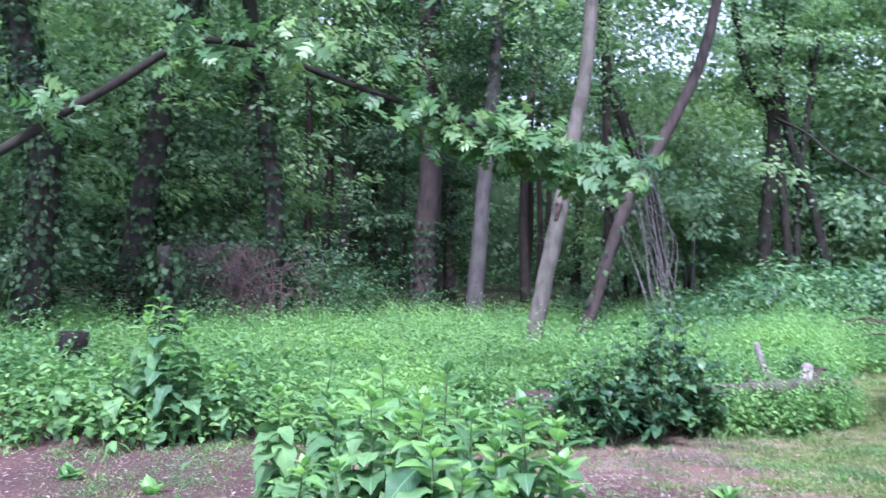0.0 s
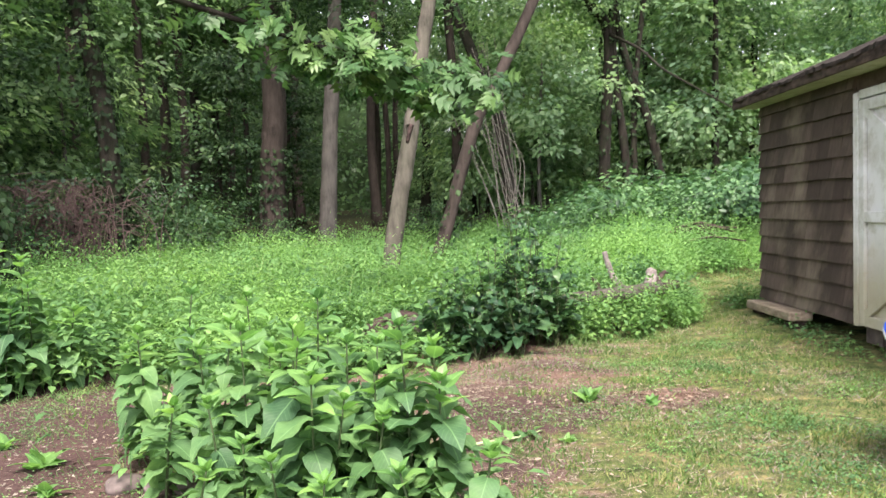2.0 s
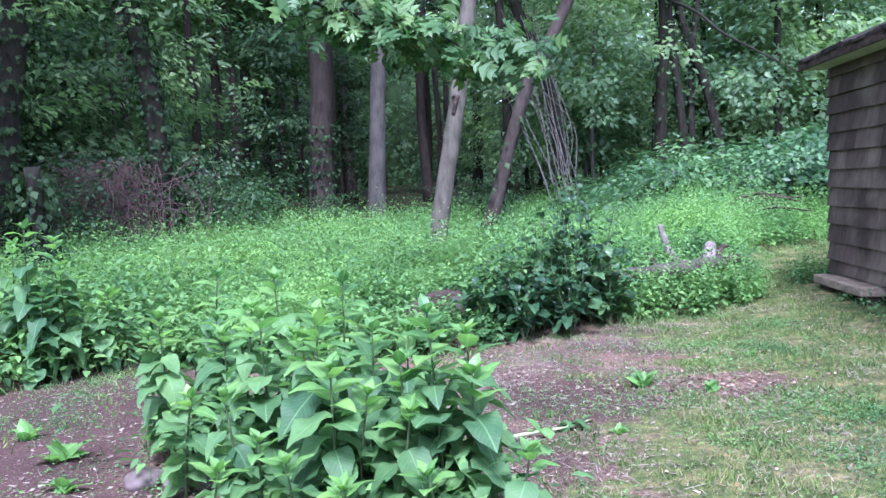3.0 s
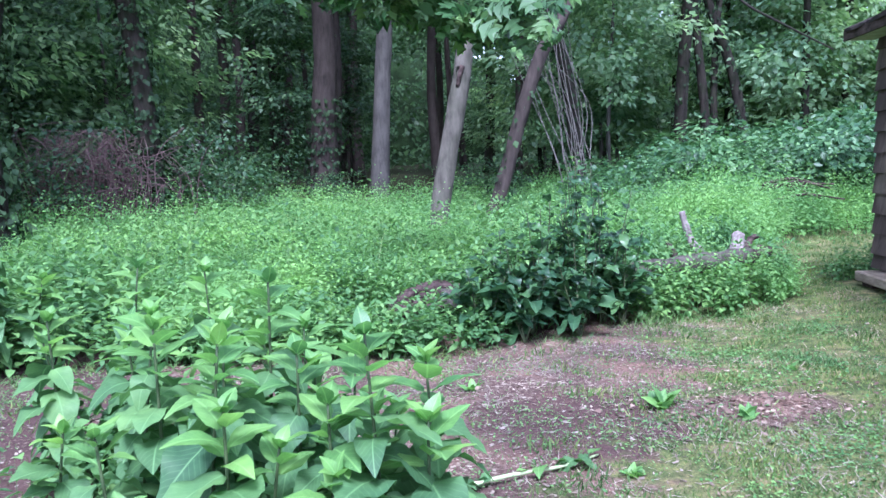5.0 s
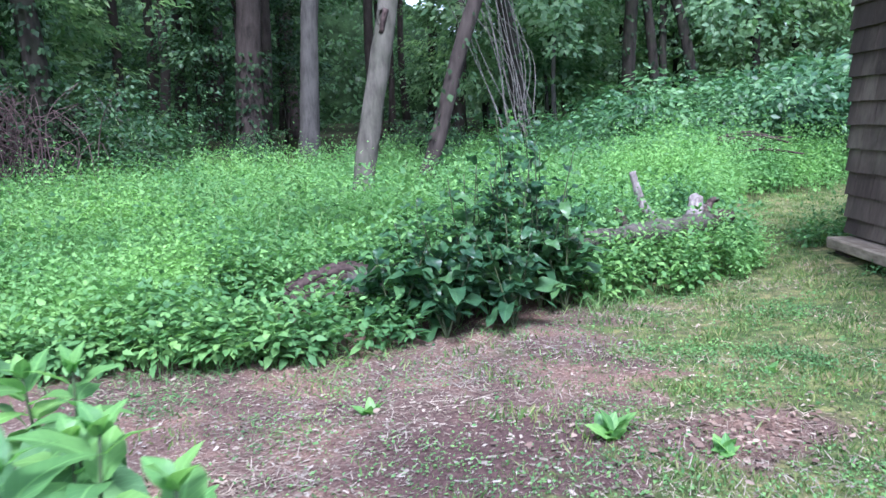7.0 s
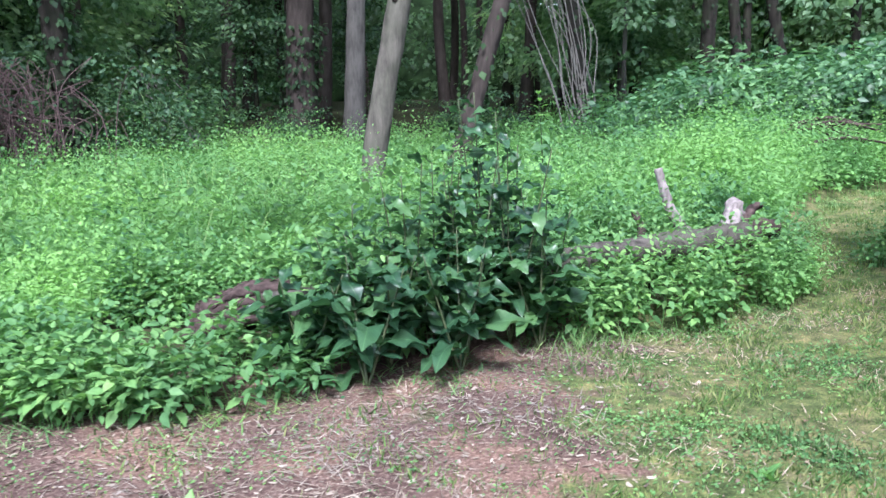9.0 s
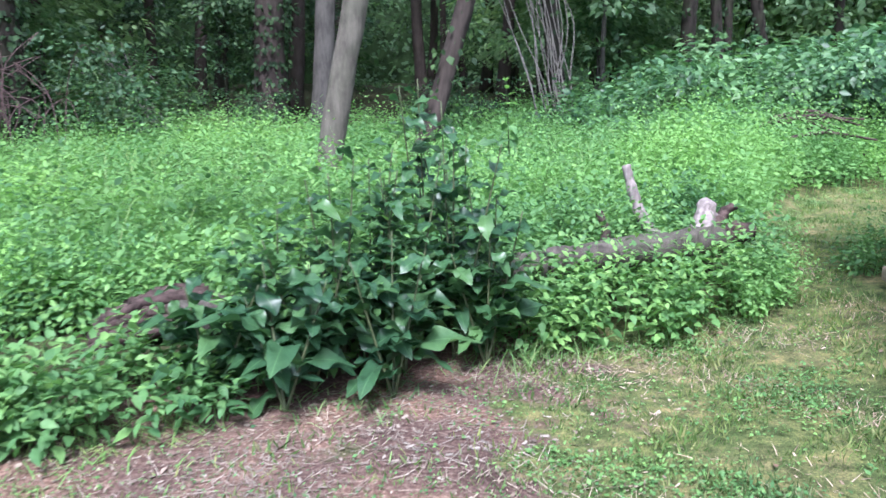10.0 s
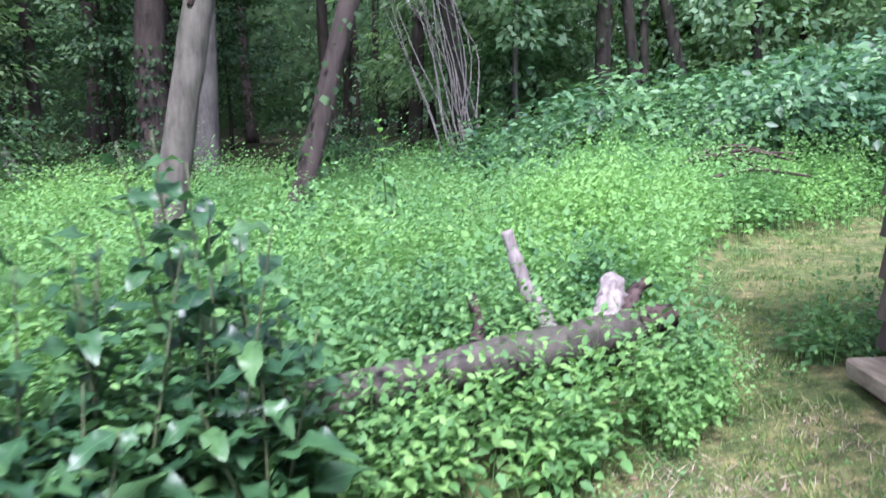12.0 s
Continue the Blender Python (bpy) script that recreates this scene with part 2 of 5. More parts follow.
def tube(geo, pts, r0, r1, sides=8, step=5, lump=0.0, rng=RNG, flare=0.0):
    c = smooth_line(pts, step)
    n = len(c)
    tang = unit(np.gradient(c, axis=0))
    ref = np.array([1.0, 0, 0]) if abs(tang[0][0]) < 0.8 else np.array([0, 1.0, 0])
    a = unit(np.cross(tang, ref))
    b = np.cross(tang, a)
    s = np.linspace(0, 1, n)
    rad = r0 + (r1 - r0) * s
    rad = rad * (1 + flare * np.exp(-s * n * 0.7))
    ang = np.linspace(0, 2 * np.pi, sides, endpoint=False)
    rr = rad[:, None] * (1 + lump * rng.normal(size=(n, sides)))
    v = c[:, None, :] + rr[..., None] * (np.cos(ang)[None, :, None] * a[:, None, :] + np.sin(ang)[None, :, None] * b[:, None, :])
    i = np.arange(n - 1)[:, None] * sides
    j = np.arange(sides)[None, :]
    k = (j + 1) % sides
    f = np.stack([i + j, i + k, i + sides + k, i + sides + j], -1).reshape(-1, 4)
    tri = []
    vv = np.vstack([v.reshape(-1, 3), c[:1], c[-1:]])
    e = n * sides
    for q in range(sides):
        tri.append((e, (q + 1) % sides, q))
        tri.append((e + 1, (n - 1) * sides + q, (n - 1) * sides + (q + 1) % sides))
    geo.add(vv, f, tri)
    return c


LEAF2 = (np.array([(0, 0, 0), (0.3, 0.42, 0.07), (0, 1, -0.08), (-0.3, 0.42, 0.07)]), np.array([(0, 1, 2), (0, 2, 3)]))
LEAF6 = (np.array([(0, 0, 0), (0.27, 0.27, 0.07), (0.22, 0.62, 0.02), (0, 1, -0.16), (-0.22, 0.62, 0.02), (-0.27, 0.27, 0.07), (0, 0.48, -0.01)]),
         np.array([(0, 1, 6), (1, 2, 6), (2, 3, 6), (3, 4, 6), (4, 5, 6), (5, 0, 6)]))
BLADE = (np.array([(-0.5, 0, 0), (0.5, 0, 0), (0.32, 0.55, 0.0), (-0.32, 0.55, 0.0), (0, 1, 0)]), np.array([(0, 1, 2), (0, 2, 3), (3, 2, 4)]))
ARCH = (np.array([(-0.5, 0, 0), (0.5, 0, 0), (0.45, 0.5, 0.02), (-0.45, 0.5, 0.02), (0.3, 0.8, 0.12), (-0.3, 0.8, 0.12), (0, 0.92, 0.3)]), np.array([(0, 1, 2), (0, 2, 3), (3, 2, 4), (3, 4, 5), (5, 4, 6)]))
CHIP = (np.array([(-0.3, 0, 0), (0.25, 0.1, 0.03), (0.3, 0.9, 0.0), (-0.2, 1.0, 0.06)]), np.array([(0, 1, 2), (0, 2, 3)]))


def oak_template():
    right = [(0.015, 0.0), (0.03, 0.12), (0.15, 0.17), (0.27, 0.3), (0.13, 0.27), (0.07, 0.33), (0.2, 0.43), (0.43, 0.62), (0.36, 0.63), (0.2, 0.55), (0.085, 0.58), (0.19, 0.72), (0.27, 0.9), (0.13, 0.82), (0.06, 0.88)]
    rib = [(0, y) for _, y in right]
    v = [(x, y, 0.12 * x - 0.1 * y * y) for x, y in right] + [(-x, y, 0.12 * x - 0.1 * y * y) for x, y in right] + [(0, y, -0.1 * y * y) for _, y in rib] + [(0, 1, -0.1)]
    n = len(right)
    f = []
    for i in range(n - 1):
        f += [(2 * n + i, i, i + 1), (2 * n + i, i + 1, 2 * n + i + 1), (2 * n + i, n + i + 1, n + i), (2 * n + i, 2 * n + i + 1, n + i + 1)]
    f += [(3 * n - 1, n - 1, 3 * n), (3 * n - 1, 3 * n, 2 * n - 1)]
    return np.array(v), np.array(f)


OAK = oak_template()


def scatter(geo, tmpl, pos, fwd, up, size, width=1.0):
    tv, tf = tmpl
    y = unit(fwd)
    x = unit(np.cross(y, up))
    z = np.cross(x, y)
    size = np.broadcast_to(np.asarray(size, float), (len(pos),))
    w = np.broadcast_to(np.asarray(width, float), (len(pos),)) * size
    v = pos[:, None, :] + (tv[None, :, 0, None] * x[:, None, :] * w[:, None, None] + tv[None, :, 1, None] * y[:, None, :] * size[:, None, None] + tv[None, :, 2, None] * z[:, None, :] * size[:, None, None])
    f = tf[None] + (np.arange(len(pos)) * len(tv))[:, None, None]
    geo.add(v.reshape(-1, 3), f.reshape(-1, tf.shape[1]))


def sprays(geo, centres, out, n, radius, size, rng, tmpl=LEAF2, flat=0.25, droop=0.35):
    """Flat sprays of leaves, each round one centre and facing outward."""
    k = len(centres)
    c = np.repeat(centres, n, 0)
    o = np.repeat(unit(out), n, 0)
    off = rng.normal(size=(k * n, 3)) * np.array([1, 1, flat]) * radius * 0.55
    off[:, 2] -= droop * np.abs(rng.normal(size=k * n)) * radius * 0.5
    fwd = unit(off + o * radius * 0.6) + rng.normal(size=(k * n, 3)) * 0.35
    fwd[:, 2] -= droop
    up = np.array([0, 0, 0.9]) + rng.normal(size=(k * n, 3)) * 0.5 + o * 0.75
    scatter(geo, tmpl, c + off, fwd, up, size * rng.uniform(0.6, 1.25, k * n), rng.uniform(0.8, 1.2, k * n))


def rise(x, y):
    """Height of the ground."""
    x, y = np.asarray(x, float), np.asarray(y, float)
    k = np.clip((y - front(x)) / 0.8, 0, 1)
    hump = 0.03 * np.sin(x * 1.3 + 0.7) * np.sin(y * 0.9) + 0.012 * np.sin(x * 4.1) * np.sin(y * 3.7 + 1)
    shed_side = 0.1 * np.clip((x - 3.2) / 2.0, 0, 1) * np.clip((y - 4.0) / 3.5, 0, 1)
    return 0.1 * k + 0.03 * np.clip(y - 9, 0, 60) * k + hump * np.clip(y - 3, 0.3, 1) + shed_side


def front(x):
    """The near edge of the weeds."""
    return np.interp(x, [-30, -6, -3.3, -2.45, -1.55, -0.5, 0.2, 0.6, 1.3, 1.9, 2.4, 2.9, 3.4, 3.95, 4.4, 4.6, 5.4, 6.4, 7.4, 9, 30], [3, 6.3, 6.6, 6.5, 7.15, 7.2, 7.05, 7.05, 7.3, 7.65, 8.05, 8.25, 8.25, 8.6, 9.15, 9.7, 11.2, 12.8, 13.4, 13.9, 14.5])


def soil_amount(x, y):
    edge = np.interp(y, [0, 3.0, 4.3, 5.8, 7.3, 8.2, 9], [0.2, 0.6, 1.2, 1.95, 2.55, 2.9, 3.0])
    ragged = 0.28 * np.sin(x * 5.3 + 2 * np.sin(y * 4.1)) * np.sin(y * 6.7 + x) + 0.15 * np.sin(x * 13 + y * 9)
    s = np.clip((edge - x + ragged) / 1.1 + 0.5, 0, 1)
    patch = np.exp(-(((x - 2.35) / 0.5) ** 2 + ((y - 5.5) / 0.33) ** 2))
    bed = np.clip((y - 2.4) / 0.9, 0, 1) * np.clip((x + 6.5) / 1.0, 0, 1)
    grown = sum(k * np.exp(-(((x - a) / w) ** 2 + ((y - b) / h) ** 2)) for a, b, w, h, k in ((1.0, 6.65, 0.55, 0.25, 0.3), (0.35, 6.1, 0.4, 0.2, 0.25), (1.75, 6.9, 0.5, 0.2, 0.3), (1.3, 4.75, 0.3, 0.3, 0.25), (-2.1, 5.4, 0.5, 0.25, 0.25)))
    return np.clip(np.maximum(s * 0.85, patch * 0.8) * bed - grown, 0, 1)


# ---- ground ----
def build_ground():
    xs = np.concatenate([[-2500, -800, -300, -120, -60, -35, -20, -13, -9], np.arange(-7, 10.01, 0.14), [12, 15, 19, 25, 35, 60, 120, 300, 800, 2500]])
    ys = np.concatenate([[-2500, -800, -300, -100, -40, -15, -6, -2, 0], np.arange(1, 16.01, 0.14), [17, 18.5, 20, 23, 27, 32, 40, 50, 65, 120, 300, 800, 2500]])
    X, Y = np.meshgrid(xs, ys)
    Z = rise(X, Y)
    nx, ny = len(xs), len(ys)
    i = np.arange(ny - 1)[:, None] * nx + np.arange(nx - 1)[None, :]
    f = np.stack([i, i + 1, i + nx + 1, i + nx], -1).reshape(-1, 4)
    me = Geo().add(np.stack([X, Y, Z], -1).reshape(-1, 3), f).mesh("ground", ground_material())
    col = me.color_attributes.new("cover", "FLOAT_COLOR", "POINT")
    wood = np.clip((Y - front(X) - 0.35) / 0.5 + 0.3, 0, 1)
    # Third channel: darker soil in one round patch and towards the left
    dark_soil = np.clip(1.5 * np.exp(-(((X - 1.42) / 0.5) ** 2 + ((Y - 5.5) / 0.55) ** 2)) + 0.8 * np.clip((-0.5 - X) / 0.8, 0, 1), 0, 1)
    data = np.stack([soil_amount(X, Y), wood, dark_soil, 0 * X + 1], -1).reshape(-1)
    col.data.foreach_set("color", data)
    tagged(new("ground", me), "patchy lawn, bare brown soil and shaded forest floor", "ground", kind="structure")


build_ground()


# ---- trees ----
def limb_paths(rng, height, low, spread, n):
    out = []
    for k in range(n):
        a = rng.uniform(0, 6.28)
        z = rng.uniform(low, height * 0.85)
        r = spread * rng.uniform(0.5, 1.0)
        out.append([(0, 0, z), (0.4 * r * math.cos(a), 0.4 * r * math.sin(a), z + 0.25 * r), (r * math.cos(a), r * math.sin(a), z + rng.uniform(0.0, 0.45) * r)])
    return out


def crown_mesh(name, mat, seed, height, low, spread, n_limbs, n_sprays, leaves, size, radius):
    """Sprays of leaves along limbs, with an uneven outline and gaps."""
    rng = np.random.default_rng(seed)
    g = Geo()
    limbs = limb_paths(rng, height, low, spread, n_limbs)
    cs, outs = [], []
    for i in range(n_sprays):
        p = smooth_line(limbs[i % n_limbs], 6)
        q = p[int(rng.integers(2, len(p)))] + rng.normal(size=3) * np.array([0.5, 0.5, 0.35]) * spread * 0.3
        cs.append(q)
        outs.append((q[0] + 1e-3, q[1], 0.2))
    sprays(g, np.array(cs), np.array(outs), leaves, radius, size, rng)
    return g.mesh(name, mat), limbs


def make_tree(name, path, r0, r1, bark_mat, label, crown=None, limbs=(), crown_z=0.0, ivy=0, ivy_top=1.0, lump=0.04, seed=1, category="tree", limb_r=0.05, crown_scale=1.0, low=None):
    rng = np.random.default_rng(seed)
    x, y, z = path[0]
    z = float(rise(x, y)) - 0.05
    path = [(x, y, z)] + list(path[1:])
    base = thing(name, x, y, z, label, category)
    loc = [np.array(p) - np.array((x, y, z)) for p in path]
    g = Geo()
    c = tube(g, loc, r0, r1, 12, 8, lump, rng, 0.35)
    part("trunk", g, bark_mat, base)
    top = c[-1]
    for lp in limbs:
        g = Geo()
        tube(g, [np.array(p) - np.array((x, y, z)) for p in lp], limb_r, limb_r * 0.3, 7, 5, 0.05, rng)
        part("limb", g, bark_mat, base)
    if crown:
        me, _ = crown
        ob = part("crown", me, None, base)
        ob.matrix_basis = pose(top[0], top[1], crown_z, 0, 0, seed * 77) @ Matrix.Scale(crown_scale, 4)
    if low:
        me, z0, k = low
        part("lower_crown", me[0], None, base).matrix_basis = pose(loc[2][0] if len(loc) > 2 else 0, loc[2][1] if len(loc) > 2 else 0, z0, 0, 0, seed * 53) @ Matrix.Scale(k, 4)
    if ivy:
        g = Geo()
        s = rng.uniform(0, ivy_top, ivy) ** 1.1
        idx = (s * (len(c) - 1)).astype(int)
        a = rng.uniform(0, 6.28, ivy)
        o = np.stack([np.cos(a), np.sin(a), 0 * a], -1)
        r = (r0 + (r1 - r0) * s) + np.abs(rng.normal(size=ivy)) * 0.09
        fwd = o * 0.4 + rng.normal(size=(ivy, 3)) * 0.3 + np.array([0, 0, -0.8])
        scatter(g, LEAF2, c[idx] + o * r[:, None] + rng.normal(size=(ivy, 3)) * 0.05, fwd, o + rng.normal(size=(ivy, 3)) * 0.3, rng.uniform(0.06, 0.13, ivy), 1.3)
        part("ivy", g, M_IVY, base, "dark glossy ivy leaves")
    return base


# Leaf tone sets how lit or shaded each crown looks
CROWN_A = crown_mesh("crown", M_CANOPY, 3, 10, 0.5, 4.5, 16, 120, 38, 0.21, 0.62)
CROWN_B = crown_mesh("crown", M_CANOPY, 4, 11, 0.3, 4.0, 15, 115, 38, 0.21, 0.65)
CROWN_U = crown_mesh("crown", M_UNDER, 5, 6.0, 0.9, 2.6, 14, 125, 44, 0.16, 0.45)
CROWN_V = crown_mesh("crown", M_LIT_TONE, 6, 7.0, 0.8, 3.0, 15, 135, 44, 0.17, 0.5)

CROWN_R = crown_mesh("crown", M_LIT_TONE, 12, 11.0, 0.9, 4.0, 20, 220, 38, 0.21, 0.6)
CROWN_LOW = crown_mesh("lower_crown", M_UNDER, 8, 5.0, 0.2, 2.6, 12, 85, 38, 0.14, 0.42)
CROWN_LOW2 = crown_mesh("lower_crown", M_LIT_TONE, 9, 5.0, 0.2, 3.0, 12, 85, 38, 0.16, 0.46)

make_tree("forest_tree", [(0.72, 20.2, 0), (0.92, 20.26, 3.9), (1.12, 20.3, 7.0), (1.2, 20.4, 11)], 0.2, 0.12, M_BARK_GREY, "straight grey-barked tree at the edge of the woods", CROWN_A, crown_z=6.5, seed=2, low=(CROWN_LOW, 4.8, 0.9))
make_tree("forest_tree", [(1.33, 12.62, 0), (1.39, 12.67, 0.8), (1.73, 12.84, 2.54), (1.95, 13.0, 3.8), (2.15, 13.15, 5.0), (2.3, 13.3, 8)], 0.135, 0.1, M_BARK_PALE,
          "slim pale grey tree with a scarred knot, leaning among the weeds", CROWN_B, crown_z=6.0, seed=3, crown_scale=0.8)
make_tree("forest_tree", [(2.2, 14.35, 0), (2.46, 14.4, 0.83), (2.82, 14.45, 2.03), (3.13, 14.4, 2.95), (3.55, 14.5, 3.68), (4.41, 14.75, 5.45), (5.0, 15.2, 7.7)], 0.12, 0.09, M_BARK_RED,
          "dark tree leaning steeply out of the weeds", CROWN_R, crown_z=8.0, ivy=160, seed=4, low=(CROWN_LOW2, 4.2, 0.8), ivy_top=0.5, crown_scale=0.55)
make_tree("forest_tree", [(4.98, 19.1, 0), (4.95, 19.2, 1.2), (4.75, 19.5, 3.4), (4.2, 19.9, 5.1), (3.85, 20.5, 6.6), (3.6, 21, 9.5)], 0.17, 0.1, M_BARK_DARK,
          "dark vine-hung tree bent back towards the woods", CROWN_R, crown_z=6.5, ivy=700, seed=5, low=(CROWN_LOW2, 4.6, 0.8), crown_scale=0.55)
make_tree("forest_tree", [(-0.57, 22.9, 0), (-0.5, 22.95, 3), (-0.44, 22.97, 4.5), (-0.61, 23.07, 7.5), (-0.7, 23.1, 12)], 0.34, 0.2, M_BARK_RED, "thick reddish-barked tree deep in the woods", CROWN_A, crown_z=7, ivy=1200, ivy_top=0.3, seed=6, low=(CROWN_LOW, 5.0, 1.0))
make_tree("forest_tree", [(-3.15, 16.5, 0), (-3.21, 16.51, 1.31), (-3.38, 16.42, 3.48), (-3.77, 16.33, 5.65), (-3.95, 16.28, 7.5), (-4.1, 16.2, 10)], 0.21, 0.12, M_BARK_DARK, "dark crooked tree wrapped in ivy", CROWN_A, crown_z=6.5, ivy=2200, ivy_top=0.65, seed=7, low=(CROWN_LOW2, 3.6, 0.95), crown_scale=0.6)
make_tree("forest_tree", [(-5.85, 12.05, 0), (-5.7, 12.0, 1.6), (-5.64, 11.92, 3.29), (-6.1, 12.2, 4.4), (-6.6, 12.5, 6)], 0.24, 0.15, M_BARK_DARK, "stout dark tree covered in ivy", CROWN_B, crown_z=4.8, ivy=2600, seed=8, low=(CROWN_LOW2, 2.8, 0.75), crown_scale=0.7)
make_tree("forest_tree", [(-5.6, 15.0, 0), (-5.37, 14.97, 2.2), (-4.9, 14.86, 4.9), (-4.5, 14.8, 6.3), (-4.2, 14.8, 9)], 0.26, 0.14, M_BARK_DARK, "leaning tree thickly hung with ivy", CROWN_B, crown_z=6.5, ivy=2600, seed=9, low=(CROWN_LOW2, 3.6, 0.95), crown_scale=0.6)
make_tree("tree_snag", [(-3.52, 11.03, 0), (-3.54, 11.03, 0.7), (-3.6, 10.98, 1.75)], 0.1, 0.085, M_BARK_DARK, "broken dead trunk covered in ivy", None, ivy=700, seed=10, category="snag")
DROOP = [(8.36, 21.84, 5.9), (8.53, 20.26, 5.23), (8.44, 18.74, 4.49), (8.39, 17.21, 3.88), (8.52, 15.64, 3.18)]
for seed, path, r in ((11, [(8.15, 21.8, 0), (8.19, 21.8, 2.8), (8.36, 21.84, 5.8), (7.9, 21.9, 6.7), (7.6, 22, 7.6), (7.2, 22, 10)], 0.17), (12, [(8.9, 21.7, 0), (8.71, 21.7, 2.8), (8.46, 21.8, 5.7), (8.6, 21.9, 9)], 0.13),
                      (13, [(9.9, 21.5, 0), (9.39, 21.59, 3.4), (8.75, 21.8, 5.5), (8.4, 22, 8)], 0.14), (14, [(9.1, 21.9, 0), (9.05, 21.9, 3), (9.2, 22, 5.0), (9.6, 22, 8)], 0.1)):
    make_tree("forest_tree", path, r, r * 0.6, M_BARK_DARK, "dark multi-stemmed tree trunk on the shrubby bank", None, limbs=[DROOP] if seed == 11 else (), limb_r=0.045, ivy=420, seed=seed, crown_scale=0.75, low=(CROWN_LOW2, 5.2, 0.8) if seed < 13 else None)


def woods():
    """The woods behind: tall trees, and bushy young ones between them."""
    rng = np.random.default_rng(21)
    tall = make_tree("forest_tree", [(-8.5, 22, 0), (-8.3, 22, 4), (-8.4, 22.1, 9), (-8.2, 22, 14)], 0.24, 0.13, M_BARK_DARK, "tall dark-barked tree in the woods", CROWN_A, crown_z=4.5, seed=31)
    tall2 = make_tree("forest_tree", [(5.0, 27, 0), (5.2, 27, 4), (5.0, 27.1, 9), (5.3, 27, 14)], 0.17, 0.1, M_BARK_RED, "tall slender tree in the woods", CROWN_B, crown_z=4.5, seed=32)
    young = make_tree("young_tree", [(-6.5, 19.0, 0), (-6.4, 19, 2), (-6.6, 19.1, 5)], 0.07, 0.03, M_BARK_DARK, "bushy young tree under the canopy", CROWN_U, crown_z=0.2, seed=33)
    young2 = make_tree("young_tree", [(7.0, 25.0, 0), (7.1, 25, 2), (6.9, 25.1, 5)], 0.07, 0.03, M_BARK_GREY, "light green bushy young tree, leaves toned as if lit", CROWN_V, crown_z=0.2, seed=34)
    broad = make_tree("broad_tree", [(13.5, 26.0, 0), (13.6, 26, 3), (13.4, 26.1, 9)], 0.16, 0.06, M_BARK_DARK, "broad light green tree in full leaf beyond the bank, toned as if lit", CROWN_R, crown_z=0.3, seed=35)
    taken = [(0.7, 20.2), (-0.6, 22.9), (-3.2, 16.5), (8.5, 21.8)]

    def place(src, n, xr, yr, gap, clear, k=1.0):
        made = 0
        for _ in range(4000):
            if made == n:
                return
            y = rng.uniform(*yr)
            x = rng.uniform(*xr) * (0.4 + 0.6 * y / yr[1])
            if any(math.hypot(x - a, y - b) < gap for a, b in taken) or clear(x, y):
                continue
            taken.append((x, y))
            s = k * rng.uniform(0.8, 1.2)
            copy_thing(src, pose(x, y, float(rise(x, y)) - 0.05, 0, 0, rng.uniform(0, 360)) @ Matrix.Scale(s, 4))
            made += 1
    place(tall, 10, (-26, 7), (27, 44), 2.2, lambda x, y: x > 6)
    place(tall2, 16, (-10, 12), (23, 46), 1.8, lambda x, y: x > 0.13 * y)
    place(young, 13, (-22, 6), (19, 42), 1.8, lambda x, y: -1.8 < x - 0.04 * y < 3.5 and y < 27)
    for x, y, k in ((-9.0, 17.5, 1.1), (-7.2, 19.8, 1.2), (-11.5, 20.5, 1.3), (-5.0, 20.5, 1.05), (-8.6, 14.6, 0.95), (-6.4, 24.5, 1.3), (-8.0, 25.5, 1.3)):
        taken.append((x, y))
        copy_thing(young2, pose(x, y, float(rise(x, y)) - 0.05, 0, 0, x * 50) @ Matrix.Scale(k, 4))
    for x, y in ((-9.0, 24.0), (-12.5, 26.0), (-7.4, 27.5)):
        taken.append((x, y))
        copy_thing(broad, pose(x, y, float(rise(x, y)) - 0.05, 0, 0, x * 70))
    place(broad, 13, (7, 30), (22, 40), 3.0, lambda x, y: x < 6.5 or (7 < x < 11 and y < 24.5) or 0.18 < x / y < 0.32)
    place(broad, 7, (5, 12), (31, 42), 2.5, lambda x, y: not 0.16 < x / y < 0.34, 0.68)
    place(young2, 17, (4, 32), (20, 44), 1.8, lambda x, y: x < 4.5 or (7 < x < 10.5 and y < 23))


woods()


